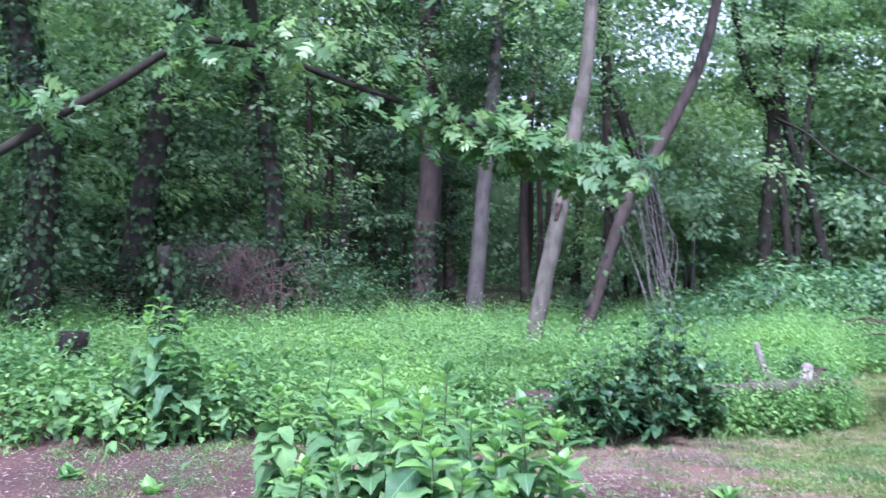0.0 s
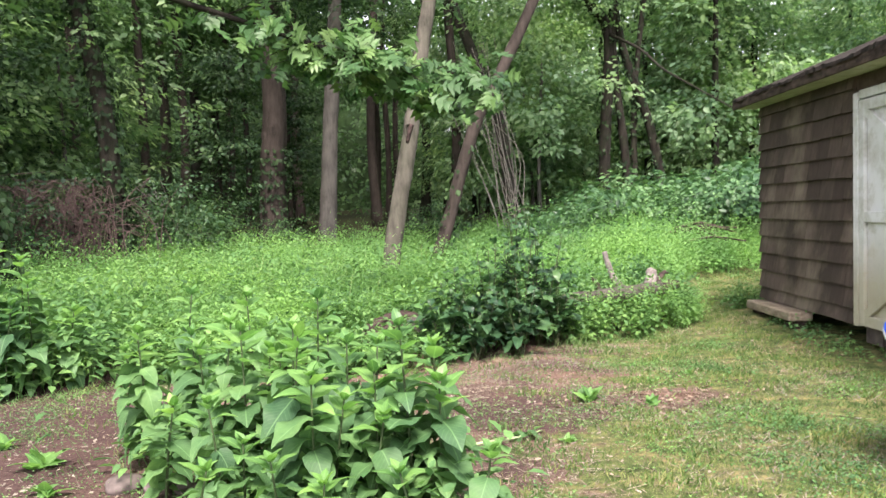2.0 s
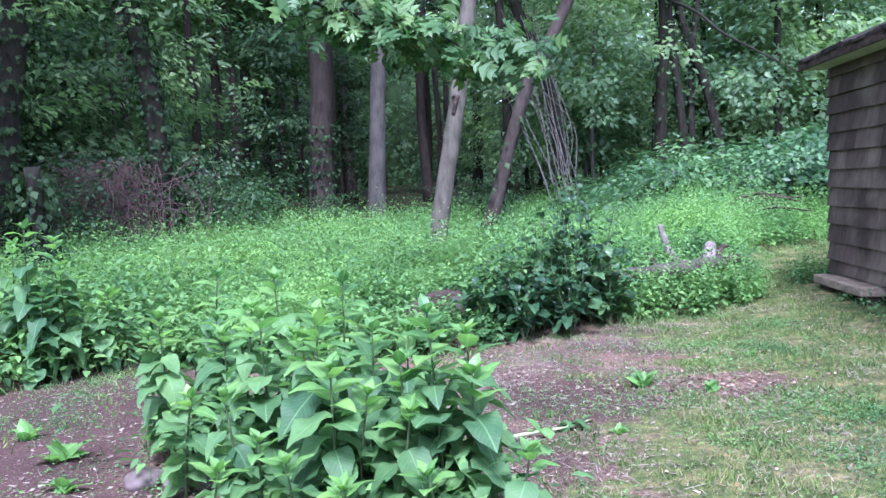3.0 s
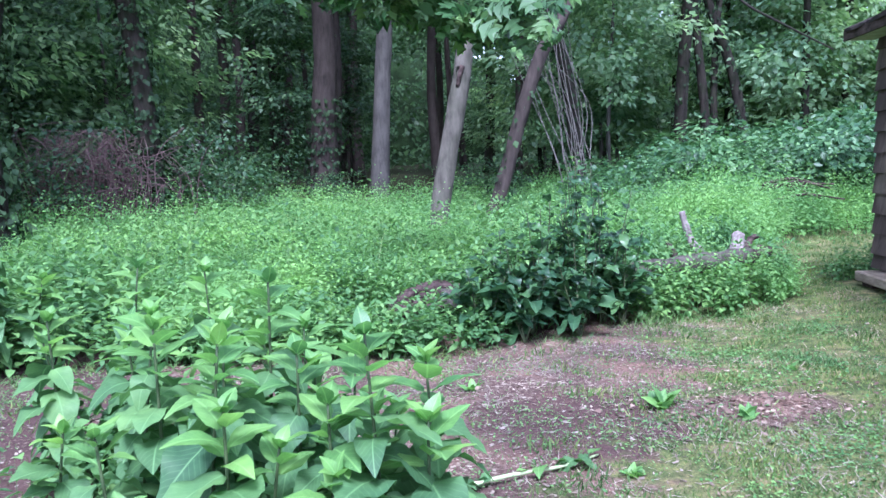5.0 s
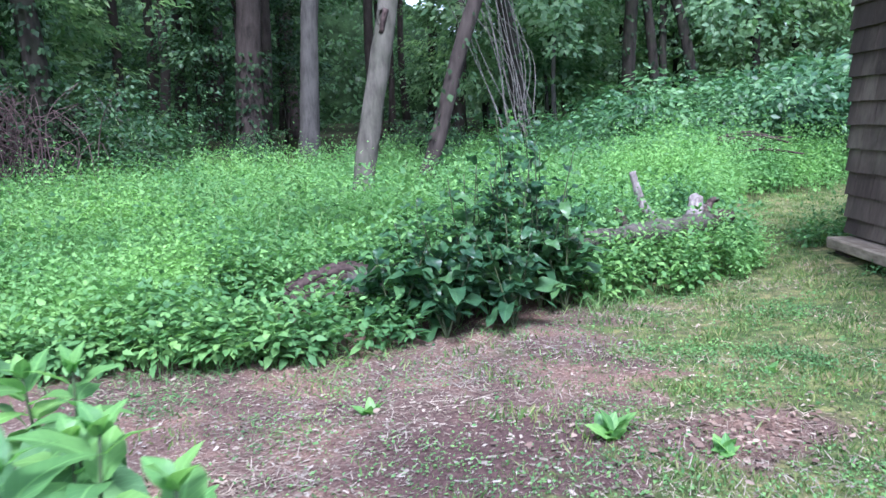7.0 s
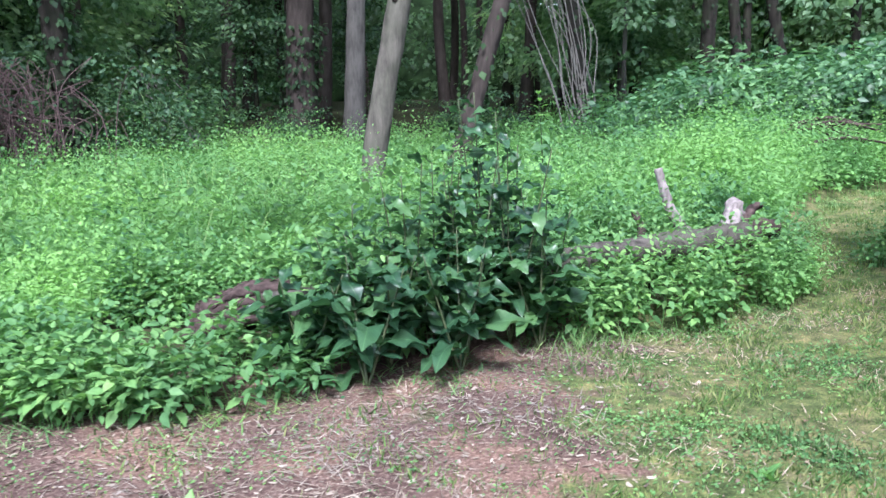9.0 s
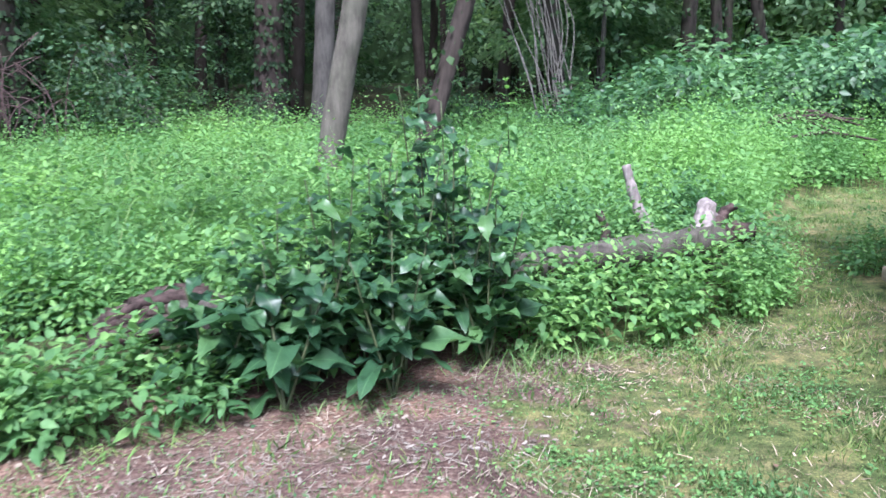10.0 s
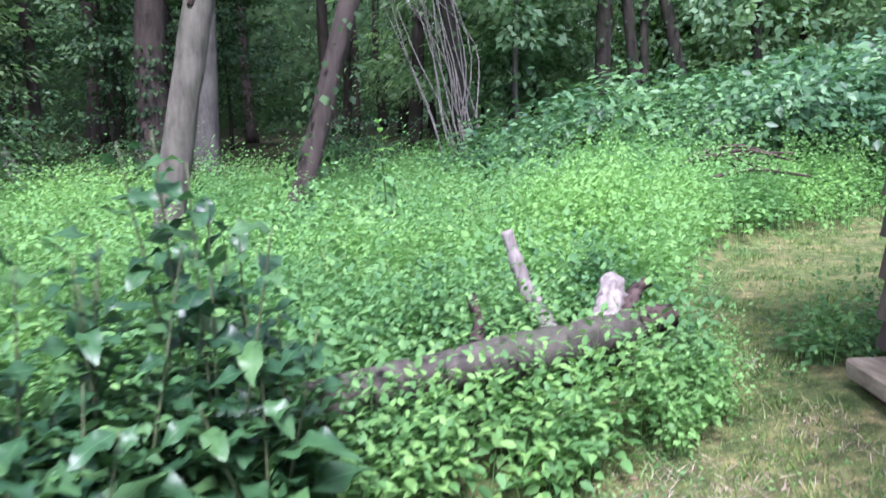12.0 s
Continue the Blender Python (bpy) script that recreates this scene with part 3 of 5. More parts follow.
def far_woods():
    rng = np.random.default_rng(22)
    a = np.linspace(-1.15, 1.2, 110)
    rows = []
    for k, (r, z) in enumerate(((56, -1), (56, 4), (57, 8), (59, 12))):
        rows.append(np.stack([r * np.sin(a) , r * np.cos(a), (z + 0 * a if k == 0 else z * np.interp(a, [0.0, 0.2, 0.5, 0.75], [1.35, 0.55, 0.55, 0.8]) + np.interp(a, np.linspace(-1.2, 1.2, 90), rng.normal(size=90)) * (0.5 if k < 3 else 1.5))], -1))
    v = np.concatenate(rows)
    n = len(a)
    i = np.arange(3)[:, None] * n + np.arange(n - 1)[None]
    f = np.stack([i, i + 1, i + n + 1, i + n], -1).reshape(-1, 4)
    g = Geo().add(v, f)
    # Added sheet; its near-black green paints the shade deep between the trunks
    single("backdrop", g, plain("far_wood_shade", (0.008, 0.016, 0.007), (0.045, 0.085, 0.032), 1.6, 0.9, 0.1, 0.6, 0.3), "dark green sheet standing for the shaded depth of the woods", "woods", "structure")
    # Left part in the shaded leaf tone, right part in the lit one
    for a0, a1, m, mat, label in ((-1.1, 0.12, 1500, M_CANOPY, "distant leafy woods closing the view"), (0.12, 1.15, 1700, M_LIT_TONE, "light green trees far beyond the bank, toned as if lit")):
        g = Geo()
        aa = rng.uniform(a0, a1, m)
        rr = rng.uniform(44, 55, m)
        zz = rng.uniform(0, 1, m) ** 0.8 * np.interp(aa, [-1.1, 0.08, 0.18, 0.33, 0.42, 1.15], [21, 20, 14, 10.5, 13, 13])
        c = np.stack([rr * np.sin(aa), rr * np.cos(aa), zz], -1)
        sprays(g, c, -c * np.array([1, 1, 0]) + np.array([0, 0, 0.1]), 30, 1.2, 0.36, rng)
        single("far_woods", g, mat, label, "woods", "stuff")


far_woods()


# ---- shrubs of the bank and of the wood's edge ----
def shrub(name, x, y, height, spread, mat, label, seed, n_sprays=60, leaves=26, size=0.13, radius=0.4, low=0.1):
    rng = np.random.default_rng(seed)
    z = float(rise(x, y)) - 0.03
    base = thing(name, x, y, z, label, "shrub", "")
    g, cs, outs = Geo(), [], []
    stems = Geo()
    for k in range(9):
        a = rng.uniform(0, 6.28)
        tip = np.array([spread * math.cos(a) * rng.uniform(0.3, 1), spread * math.sin(a) * rng.uniform(0.3, 1), height * rng.uniform(0.6, 1.0)])
        p = tube(stems, [(0.05 * math.cos(a), 0.05 * math.sin(a), 0), tip * np.array([0.45, 0.45, 0.7]), tip], 0.014, 0.004, 5, 4, 0, rng)
        for j in range(n_sprays // 9):
            q = p[int(rng.integers(len(p) // 4, len(p)))] + rng.normal(size=3) * np.array([0.3, 0.3, 0.18]) * spread
            q[2] = max(low, q[2])
            cs.append(q)
            outs.append((q[0] + 1e-3, q[1], 0.3))
    sprays(g, np.array(cs), np.array(outs), leaves, radius, size, rng, LEAF2, 0.2, 0.3)
    part("stem", stems, M_STEM, base)
    part("foliage", g, mat, base)
    return base


def bank():
    rng = np.random.default_rng(41)
    src = [shrub("bank_shrub", 6.2, 16.2, 1.25, 1.1, M_BANK, "broad-leaved bluish green shrub on the bank", 51, 90, 30, 0.13, 0.4),
           shrub("bank_shrub", 8.2, 15.6, 1.5, 1.3, M_BANK, "broad-leaved bluish green shrub on the bank", 52, 100, 30, 0.13, 0.44)]
    spots = [(5.2, 17.2, 0.8), (7.2, 15.9, 1.0), (7.4, 17.4, 1.3), (9.4, 15.7, 1.15), (9.0, 17.6, 1.3), (10.6, 16.4, 1.3), (6.3, 18.2, 1.2), (10.9, 14.9, 1.1), (12.2, 16.0, 1.3), (8.4, 19.3, 1.4), (11.0, 18.5, 1.5), (13.2, 17.6, 1.5), (9.9, 14.4, 0.8)]
    for k, (x, y, s) in enumerate(spots):
        copy_thing(src[k % 2], pose(x, y, float(rise(x, y)) - 0.03, 0, 0, rng.uniform(0, 360)) @ Matrix.Scale(s, 4) @ Matrix.Diagonal((1, 1, float(np.interp(x, [6.5, 10.5], [0.6, 0.92])), 1)))
    dark = shrub("woodland_shrub", -4.6, 15.2, 1.7, 1.2, M_UNDER, "shaded green shrub at the wood's edge", 53, 80, 26, 0.1, 0.4)
    for x, y, s in ((-7.0, 14.2, 1.1), (-2.6, 17.6, 1.0), (-6.6, 16.6, 1.2), (-8.3, 12.6, 1.2), (-7.4, 10.4, 0.9), (-2.0, 16.9, 0.9), (-1.6, 19.5, 0.7), (2.6, 20.0, 0.5), (-9.5, 15.5, 1.4), (3.2, 18.2, 0.6), (-0.2, 18.8, 0.5)):
        copy_thing(dark, pose(x, y, float(rise(x, y)) - 0.03, 0, 0, rng.uniform(0, 360)) @ Matrix.Scale(s, 4))


bank()


# ---- weeds ----
def weed_patch(name, xy, height, leaf, per, mat, label, rng, tmpl=LEAF2, lean=0.12, first=0.22, kind="stuff"):
    n = len(xy)
    wave = np.sin(xy[:, 0] * 2.3 + 1.1 * np.sin(xy[:, 1] * 1.9)) * np.sin(xy[:, 1] * 2.7 + 0.8 * xy[:, 0]) + 0.6 * np.sin(xy[:, 0] * 6.1 + xy[:, 1] * 4.7)
    h = height * rng.uniform(0.6, 1.2, n) * (0.95 + 0.24 * wave)
    z0 = rise(xy[:, 0], xy[:, 1])
    g = Geo()
    base = np.stack([xy[:, 0], xy[:, 1], z0], -1)
    tip = base + np.stack([rng.normal(size=n) * lean * h, rng.normal(size=n) * lean * h, h], -1)
    d = tip - base
    side = rng.normal(size=(n, 3))
    scatter(g, (np.array([(-0.5, 0, 0), (0.5, 0, 0), (0, 1, 0)]), np.array([(0, 1, 2)])), base, d, side, h, 0.0055 / np.maximum(h, 0.05))
    t = np.tile(np.linspace(first, 1.0, per), n) + rng.normal(size=n * per) * 0.03
    p = np.repeat(base, per, 0) + np.repeat(d, per, 0) * t[:, None]
    a = np.repeat(rng.uniform(0, 6.28, n), per) + np.tile(np.arange(per) * 2.4, n) + rng.normal(size=n * per) * 0.3
    fwd = np.stack([np.cos(a), np.sin(a), rng.normal(size=n * per) * 0.42 - 0.05 + 0.7 * (t > 0.9)], -1)
    up = np.array([0, 0, 1.0]) + rng.normal(size=(n * per, 3)) * 0.33
    size = leaf * (1.15 - 0.5 * t) * rng.uniform(0.65, 1.3, n * per)
    scatter(g, tmpl, p + fwd * (0.02 + 0.25 * leaf), fwd, up, size, 1.0)
    return single(name, g, mat, label, "weeds", kind)


def field():
    rng = np.random.default_rng(61)

    def spots(n, xr, y0, y1, keep=None):
        x = rng.uniform(*xr, n)
        y = front(x) + y0 + (y1 - y0) * rng.uniform(0, 1, n)
        k = np.ones(n, bool) if keep is None else keep(x, y)
        clump = np.sin(x * 2.1 + 1.3 * np.sin(y * 1.7)) * np.sin(y * 2.3 + x * 0.6) + rng.normal(size=n) * 0.7
        return np.stack([x, y], -1)[k & (clump > -0.75)]
    lone = lambda x, y: ~((x < -1.2) & (y < 8.4)) & ~((x > -5.2) & (x < -3.6) & (y > 8.8) & (y < 10.5)) & ((y > front(x) + 1.1) | (x < 0.1) | (x > 4.4))
    weed_patch("weed_field", spots(19000, (-5, 6.5), 0.5, 4.0, lone), 0.42, 0.052, 13, M_WEED, "dense light green weeds filling the clearing", rng)
    weed_patch("far_weed_field", spots(15000, (-9, 11), 3.2, 12), 0.5, 0.075, 11, M_WEED, "light green weeds reaching to the trees", rng)
    weed_patch("bank_weeds", spots(1500, (6, 12), 0.1, 3.5), 0.5, 0.08, 12, M_WEED, "light green weeds at the foot of the bank", rng)
    weed_patch("bank_weeds", np.stack([7.2 + rng.normal(size=260) * 0.55, 13.75 + rng.normal(size=260) * 0.25], -1), 0.5, 0.06, 14, M_WEED, "light green weeds growing through the brush pile", rng)
    weed_patch("weed_clumps", spots(900, (-5, 7), 1.0, 5.0), 0.48, 0.12, 12, M_WEED2, "broader leafy clumps scattered through the weeds", rng, LEAF6)
    weed_patch("mounded_weeds", spots(2400, (4.3, 9.5), 0.25, 3.6), 0.75, 0.06, 18, M_WEED, "mounds of taller light green weeds beside the grass path", rng, LEAF2, 0.2)
    weed_patch("tall_weeds", spots(520, (-6, 8), 4.5, 9.5), 0.85, 0.05, 22, M_WEED, "feathery taller stalks before the trees", rng)
    weed_patch("tall_weeds", spots(420, (-5, 7), 1.2, 9.0), 0.8, 0.07, 18, M_WEED2, "scattered taller stalks among the weeds", rng)
    weed_patch("border_weeds", spots(1700, (-7, -1.3), 0.0, 2.6), 0.5, 0.1, 12, M_WEED2, "broad-leaved weeds along the soil's edge", rng, LEAF6)
    weed_patch("border_weeds", spots(1000, (-1.4, 1.3), -0.1, 0.5), 0.27, 0.08, 10, M_WEED2, "low leafy weeds before the rotten log", rng, LEAF6, 0.2, 0.4)
    weed_patch("log_weeds", spots(350, (2.35, 4.4), -0.1, 0.35, lambda x, y: np.sin(x * 9.3) + np.sin(x * 21 + 1) + 0.8 * np.sin(y * 14) > -0.6), 0.42, 0.068, 14, M_WEED2, "leafy stems growing over the fallen log", rng, LEAF6, 0.18, 0.3)
    weed_patch("log_weeds", spots(800, (0.0, 4.3), 1.0, 1.7), 0.46, 0.065, 13, M_WEED2, "leafy weeds behind the fallen log", rng, LEAF6)
    weed_patch("log_weeds", spots(260, (1.2, 2.8), 0.1, 0.9), 0.62, 0.07, 18, M_WEED2, "leafy stalks growing among the dock leaves", rng, LEAF6)
    weed_patch("log_weeds", spots(70, (3.95, 4.4), -0.2, 0.05), 0.36, 0.035, 34, M_WEED, "feathery sprigs arching over the end of the log", rng, LEAF2, 0.45, 0.15)
    weed_patch("log_weeds", spots(680, (2.7, 4.2), 0.7, 1.45), 0.44, 0.06, 13, M_WEED2, "leafy weeds crowding the back of the log", rng, LEAF6)
    weed_patch("log_weeds", spots(60, (2.4, 3.6), 0.2, 0.55), 0.44, 0.06, 14, M_WEED2, "leafy sprigs over the fallen log", rng, LEAF6, 0.3, 0.4)
    # long arching grass through the weeds, and ragged tufts along their edge
    g = Geo()
    n = 7000
    x = rng.uniform(-6, 7, n)
    y = front(x) + rng.uniform(1.5, 6.5, n)
    a = rng.uniform(0, 6.28, n)
    k = np.sin(x * 1.3 + 2) * np.sin(y * 1.1) + rng.normal(size=n) * 0.5 > -0.2
    x, y, a = x[k], y[k], a[k]
    n = len(x)
    ln = rng.uniform(0.3, 0.75, n)
    scatter(g, ARCH, np.stack([x, y, rise(x, y)], -1), np.stack([np.cos(a) * 0.25, np.sin(a) * 0.25, np.ones(n)], -1), np.stack([np.cos(a), np.sin(a), 0 * a], -1), ln, 0.006 / ln)
    n = 120
    x = 2.65 + rng.normal(size=n) * 0.14
    y = 8.0 + rng.normal(size=n) * 0.12 + (x - 2.65) * 0.5
    a = rng.uniform(0, 6.28, n)
    ln = rng.uniform(0.08, 0.26, n)
    scatter(g, ARCH, np.stack([x, y, rise(x, y)], -1), np.stack([np.cos(a) * 0.9, np.sin(a) * 0.9, np.ones(n)], -1), np.stack([np.cos(a), np.sin(a), 0 * a], -1), ln, 0.004 / ln)
    single("long_grass", g, M_LONG, "long thin grass standing among the weeds", "grass", "stuff")
    g = Geo()
    n = 5200
    x = rng.uniform(-5, 7.5, n)
    y = front(x) - np.abs(rng.normal(size=n)) * 0.22 + 0.12
    k = np.sin(x * 7 + 1) + np.sin(x * 17) + rng.normal(size=n) > -0.3
    x, y = x[k], y[k]
    n = len(x)
    a = rng.uniform(0, 6.28, n)
    ln = rng.uniform(0.03, 0.13, n)
    scatter(g, ARCH, np.stack([x, y, rise(x, y)], -1), np.stack([np.cos(a) * 1.6, np.sin(a) * 1.6, np.ones(n)], -1), np.stack([np.cos(a), np.sin(a), 0 * a], -1), ln, 0.006 / ln)
    single("edge_grass", g, M_LONG, "ragged grass tufts along the edge of the weeds", "grass", "stuff")
    x = rng.uniform(5.0, 5.7, 100)
    weed_patch("shed_weeds", np.stack([x - 0.1, rng.uniform(9.0, 9.5, 100)], -1), 0.28, 0.055, 11, M_WEED2, "tuft of weeds at the shed's corner", rng)
    weed_patch("shed_weeds", np.stack([4.42 + rng.normal(size=70) * 0.12 + np.linspace(0, 0.4, 70), np.linspace(6.16, 8.12, 70)], -1), 0.11, 0.05, 6, M_WEED2, "low weeds in the shade under the shed", rng)


field()


def plant_bed():
    rng = np.random.default_rng(63)
    t = rng.uniform(0, 1, 190)
    p = np.stack([0.45 - 1.2 * t + rng.normal(size=190) * 0.17, 3.5 + 1.5 * t + rng.normal(size=190) * 0.2], -1)
    weed_patch("bed_weeds", p, 0.36, 0.1, 11, M_WEED2, "small leafy weeds crowded under the tall plants", rng, LEAF6, 0.2)


plant_bed()


def lawn():
    rng = np.random.default_rng(62)
    n = 320000
    x = rng.uniform(-2.5, 8.0, n)
    y = rng.uniform(2.0, 14.5, n)
    soil = soil_amount(x, y) + rng.normal(size=n) * 0.26
    clump = np.sin(x * 5.1 + 2 * np.sin(y * 3.1)) * np.sin(y * 4.3 + x) * 0.25
    dens = np.clip(1.5 - y / 14, 0.35, 1.0)
    inshed = (x > 4.36 + (y - 6.54) * 0.2) & (y < 9.15)
    k = (soil < 0.45 + clump) & (y < front(x) + 0.15) & (rng.uniform(size=n) < dens) & ~inshed
    x, y = x[k], y[k]
    n = len(x)
    pos = np.stack([x, y, rise(x, y) - 0.004], -1)
    g = Geo()
    fwd = np.stack([rng.normal(size=n) * 0.55, rng.normal(size=n) * 0.55, np.ones(n)], -1)
    scatter(g, BLADE, pos, fwd, rng.normal(size=(n, 3)), (0.03 + 0.02 * np.sin(x * 8 + 2 * np.sin(y * 5)) * np.sin(y * 7)) * rng.uniform(0.6, 1.5, n), rng.uniform(0.1, 0.22, n))
    single("lawn_grass", g, M_GRASS, "short patchy mown grass, green and straw-yellow", "grass", "stuff")
    n = 26000
    x, y = rng.uniform(-0.3, 5.0, n), rng.uniform(3, 9.5, n)
    blot = np.sin(x * 3.7 + 1.5 * np.sin(y * 2.9)) * np.sin(y * 3.3 + 0.7 * x)
    k = (y < front(x)) & (x < 4.3 + (y - 6.54) * 0.2) & (soil_amount(x, y) < 0.3) & (rng.uniform(size=n) < np.clip(blot * 1.2, 0.08, 1))
    x, y = x[k], y[k]
    weed_patch("clover", np.stack([x, y], -1), 0.03, 0.024, 5, M_WEED2, "clover and low sprigs scattered in the grass", rng, LEAF2, 0.5)
    n = 62000
    x, y = rng.uniform(-6, 4.6, n), rng.uniform(2.8, 8.6, n)
    k = (y < front(x) + 0.1) & (rng.uniform(size=n) < (soil_amount(x, y) + 0.06) * np.where(x < -0.6, 0.5, 1.0))
    x, y = x[k], y[k]
    n = len(x)
    g = Geo()
    pos = np.stack([x, y, rise(x, y) + 0.004], -1)
    a = rng.uniform(0, 6.28, n)
    scatter(g, CHIP, pos, np.stack([np.cos(a), np.sin(a), rng.normal(size=n) * 0.12], -1), np.array([0, 0, 1.0]) + rng.normal(size=(n, 3)) * 0.2, rng.uniform(0.005, 0.038, n), rng.uniform(0.15, 0.9, n))
    single("wood_chips", g, M_DRY, "dry wood chips and straw scattered on bare soil", "wood chips", "stuff")

    g = Geo()
    n = 70000
    x, y = rng.uniform(-1.5, 5.5, n), rng.uniform(2.8, 10.5, n)
    worn = np.sin(x * 2.3 + 1.7 * np.sin(y * 1.9)) * np.sin(y * 2.9 + 1.1 * x) + 0.5 * np.sin(x * 7.3 + y * 5.1) + rng.normal(size=n) * 0.35
    k = (worn > -0.05) & (y < front(x)) & (x < 4.3 + (y - 6.54) * 0.2) & (soil_amount(x, y) < 0.6)
    x, y = x[k], y[k]
    n = len(x)
    a = rng.uniform(0, 6.28, n)
    ln = rng.uniform(0.02, 0.07, n)
    scatter(g, BLADE, np.stack([x, y, rise(x, y) + 0.003], -1), np.stack([np.cos(a), np.sin(a), rng.uniform(0.05, 0.9, n)], -1), np.array([0, 0, 1.0]) + rng.normal(size=(n, 3)) * 0.3, ln, 0.0038 / ln)
    single("dry_grass", g, M_DRY, "dry yellowed thatch between the green grass", "grass", "stuff")
    g = Geo()
    n = 52000
    x, y = rng.uniform(-4, 4.6, n), rng.uniform(3.0, 8.8, n)
    k = (y < front(x) + 0.1) & (np.sin(x * 3.1 + 1) * np.sin(y * 2.7) + rng.normal(size=n) * 0.6 > 0.0) & (soil_amount(x, y) + rng.normal(size=n) * 0.17 > 0.33) & (x + rng.normal(size=n) * 0.4 > -0.7) & (rng.uniform(size=n) > 1.1 * np.exp(-(((x - 1.42) / 0.5) ** 2 + ((y - 5.5) / 0.55) ** 2))) & (rng.uniform(size=n) < 0.35 + 0.65 * (np.sin(x * 1.9 + 0.8) * np.sin(y * 2.3 + 1.2 * x) > 0))
    x, y = x[k], y[k]
    n = len(x)
    a = rng.uniform(0, 6.28, n)
    ln = rng.uniform(0.025, 0.15, n)
    scatter(g, BLADE, np.stack([x, y, rise(x, y) + 0.008], -1), np.stack([np.cos(a), np.sin(a), rng.uniform(-0.02, 0.2, n)], -1), np.array([0, 0, 1.0]) + rng.normal(size=(n, 3)) * 0.2, ln, 0.0042 / ln)
    single("straw", g, M_DRY, "dry straw stalks strewn over soil and grass", "straw", "stuff")
    n = 2600
    c = np.stack([rng.uniform(-2.5, 2.9, 120), rng.uniform(4.2, 7.6, 120)], -1)
    p = c[rng.integers(0, 120, n)] + rng.normal(size=(n, 2)) * 0.13
    p = p[(p[:, 1] < front(p[:, 0]))]
    weed_patch("seedlings", p, 0.03, 0.02, 6, M_WEED2, "green seedlings in patches on bare soil", rng, LEAF2, 0.5)


lawn()


# ---- leaves that stand alone ----
def leaf_mesh(name, mat, length, width, droop, wave, seed, rows=6, taper=0.7):
    rng = np.random.default_rng(seed)
    v, f = [], []
    cols = (-1, -0.5, 0, 0.5, 1)
    for i in range(rows + 1):
        s = i / rows
        w = width * (math.sin(math.pi * min(1, s * 0.97 + 0.03) ** taper) ** 0.9) * 0.5 + 0.002
        y = length * (s - 0.12 * droop * s * s)
        z = -droop * length * s * s * 0.5 + 0.12 * length * s
        for c in cols:
            zz = z + abs(c) * w * 0.16 + wave * w * math.sin(s * 11 + c * 2 + seed) * abs(c) + rng.normal() * 0.001
            v.append((c * w, y, zz))
    n = len(cols)
    for i in range(rows):
        for j in range(n - 1):
            f.append((i * n + j, i * n + j + 1, (i + 1) * n + j + 1, (i + 1) * n + j))
    return Geo().add(v, f).mesh(name, mat)


TALL_LEAVES = [leaf_mesh("leaf", M_TALL, 0.19, 0.128, 0.5 + 0.35 * k, 0.2, k, 8) for k in range(4)]
YOUNG_LEAVES = [leaf_mesh("leaf", M_YOUNG, 0.15, 0.075, 0.5 + 0.25 * k, 0.1, k + 5) for k in range(3)]
DOCK_BIG = [leaf_mesh("leaf", M_DOCK, 0.35, 0.14, 0.9 + 0.35 * k, 0.5, k + 15, 18, 0.9) for k in range(4)]
DOCK_LEAVES = [leaf_mesh("leaf", M_DOCK, 0.27, 0.12, 0.35 + 0.3 * k, 0.42, k + 9, 12, 0.92) for k in range(4)]


def leafy_plant(x, y, height, seed, scale=1.0, pairs=10, label="tall leafy plant with bright green young tops"):
    rng = random.Random(seed)
    z = float(rise(x, y)) - 0.01
    base = thing("leafy_plant", x, y, z, label, "plant", "tall plants on the bare soil")
    lean = (rng.uniform(-0.07, 0.07), rng.uniform(-0.07, 0.07))
    g = Geo()
    c = tube(g, [(0, 0, 0), (lean[0] * 0.4, lean[1] * 0.4, height * 0.5), (lean[0], lean[1], height)], 0.008, 0.004, 6, 8, 0, np.random.default_rng(seed))
    part("stem", g, M_TALLSTEM, base)
    turn = rng.uniform(0, 360)
    for i in range(pairs):
        s = 0.18 + 0.8 * i / (pairs - 1)
        p = c[min(len(c) - 1, int(s * (len(c) - 1)))]
        turn += 90 + rng.uniform(-15, 15)
        for side in (0, 180):
            young = s > 0.84
            me = rng.choice(YOUNG_LEAVES if young else TALL_LEAVES)
            size = scale * (rng.uniform(0.8, 1.15) if young else rng.uniform(0.7, 1.2) * (1.05 - 0.35 * abs(s - 0.55)))
            up = (rng.uniform(5, 20) + 28 * (s - 0.84) / 0.16) if young else rng.uniform(-30, 14)
            part("leaf", me, None, base, "", pose(p[0], p[1], p[2] + rng.uniform(-0.01, 0.01), 0, 0, turn + side + rng.uniform(-12, 12)) @ pose(0, 0.012, 0, up, rng.uniform(-15, 15), 0) @ Matrix.Scale(size, 4))
    for k in range(4):
        p = c[-1]
        part("leaf", rng.choice(YOUNG_LEAVES), None, base, "", pose(p[0], p[1], p[2] - 0.005, 0, 0, turn + 45 + k * 90) @ pose(0, 0, 0, rng.uniform(40, 70), rng.uniform(-15, 15), 0) @ Matrix.Scale(0.6 * scale, 4))
    return base


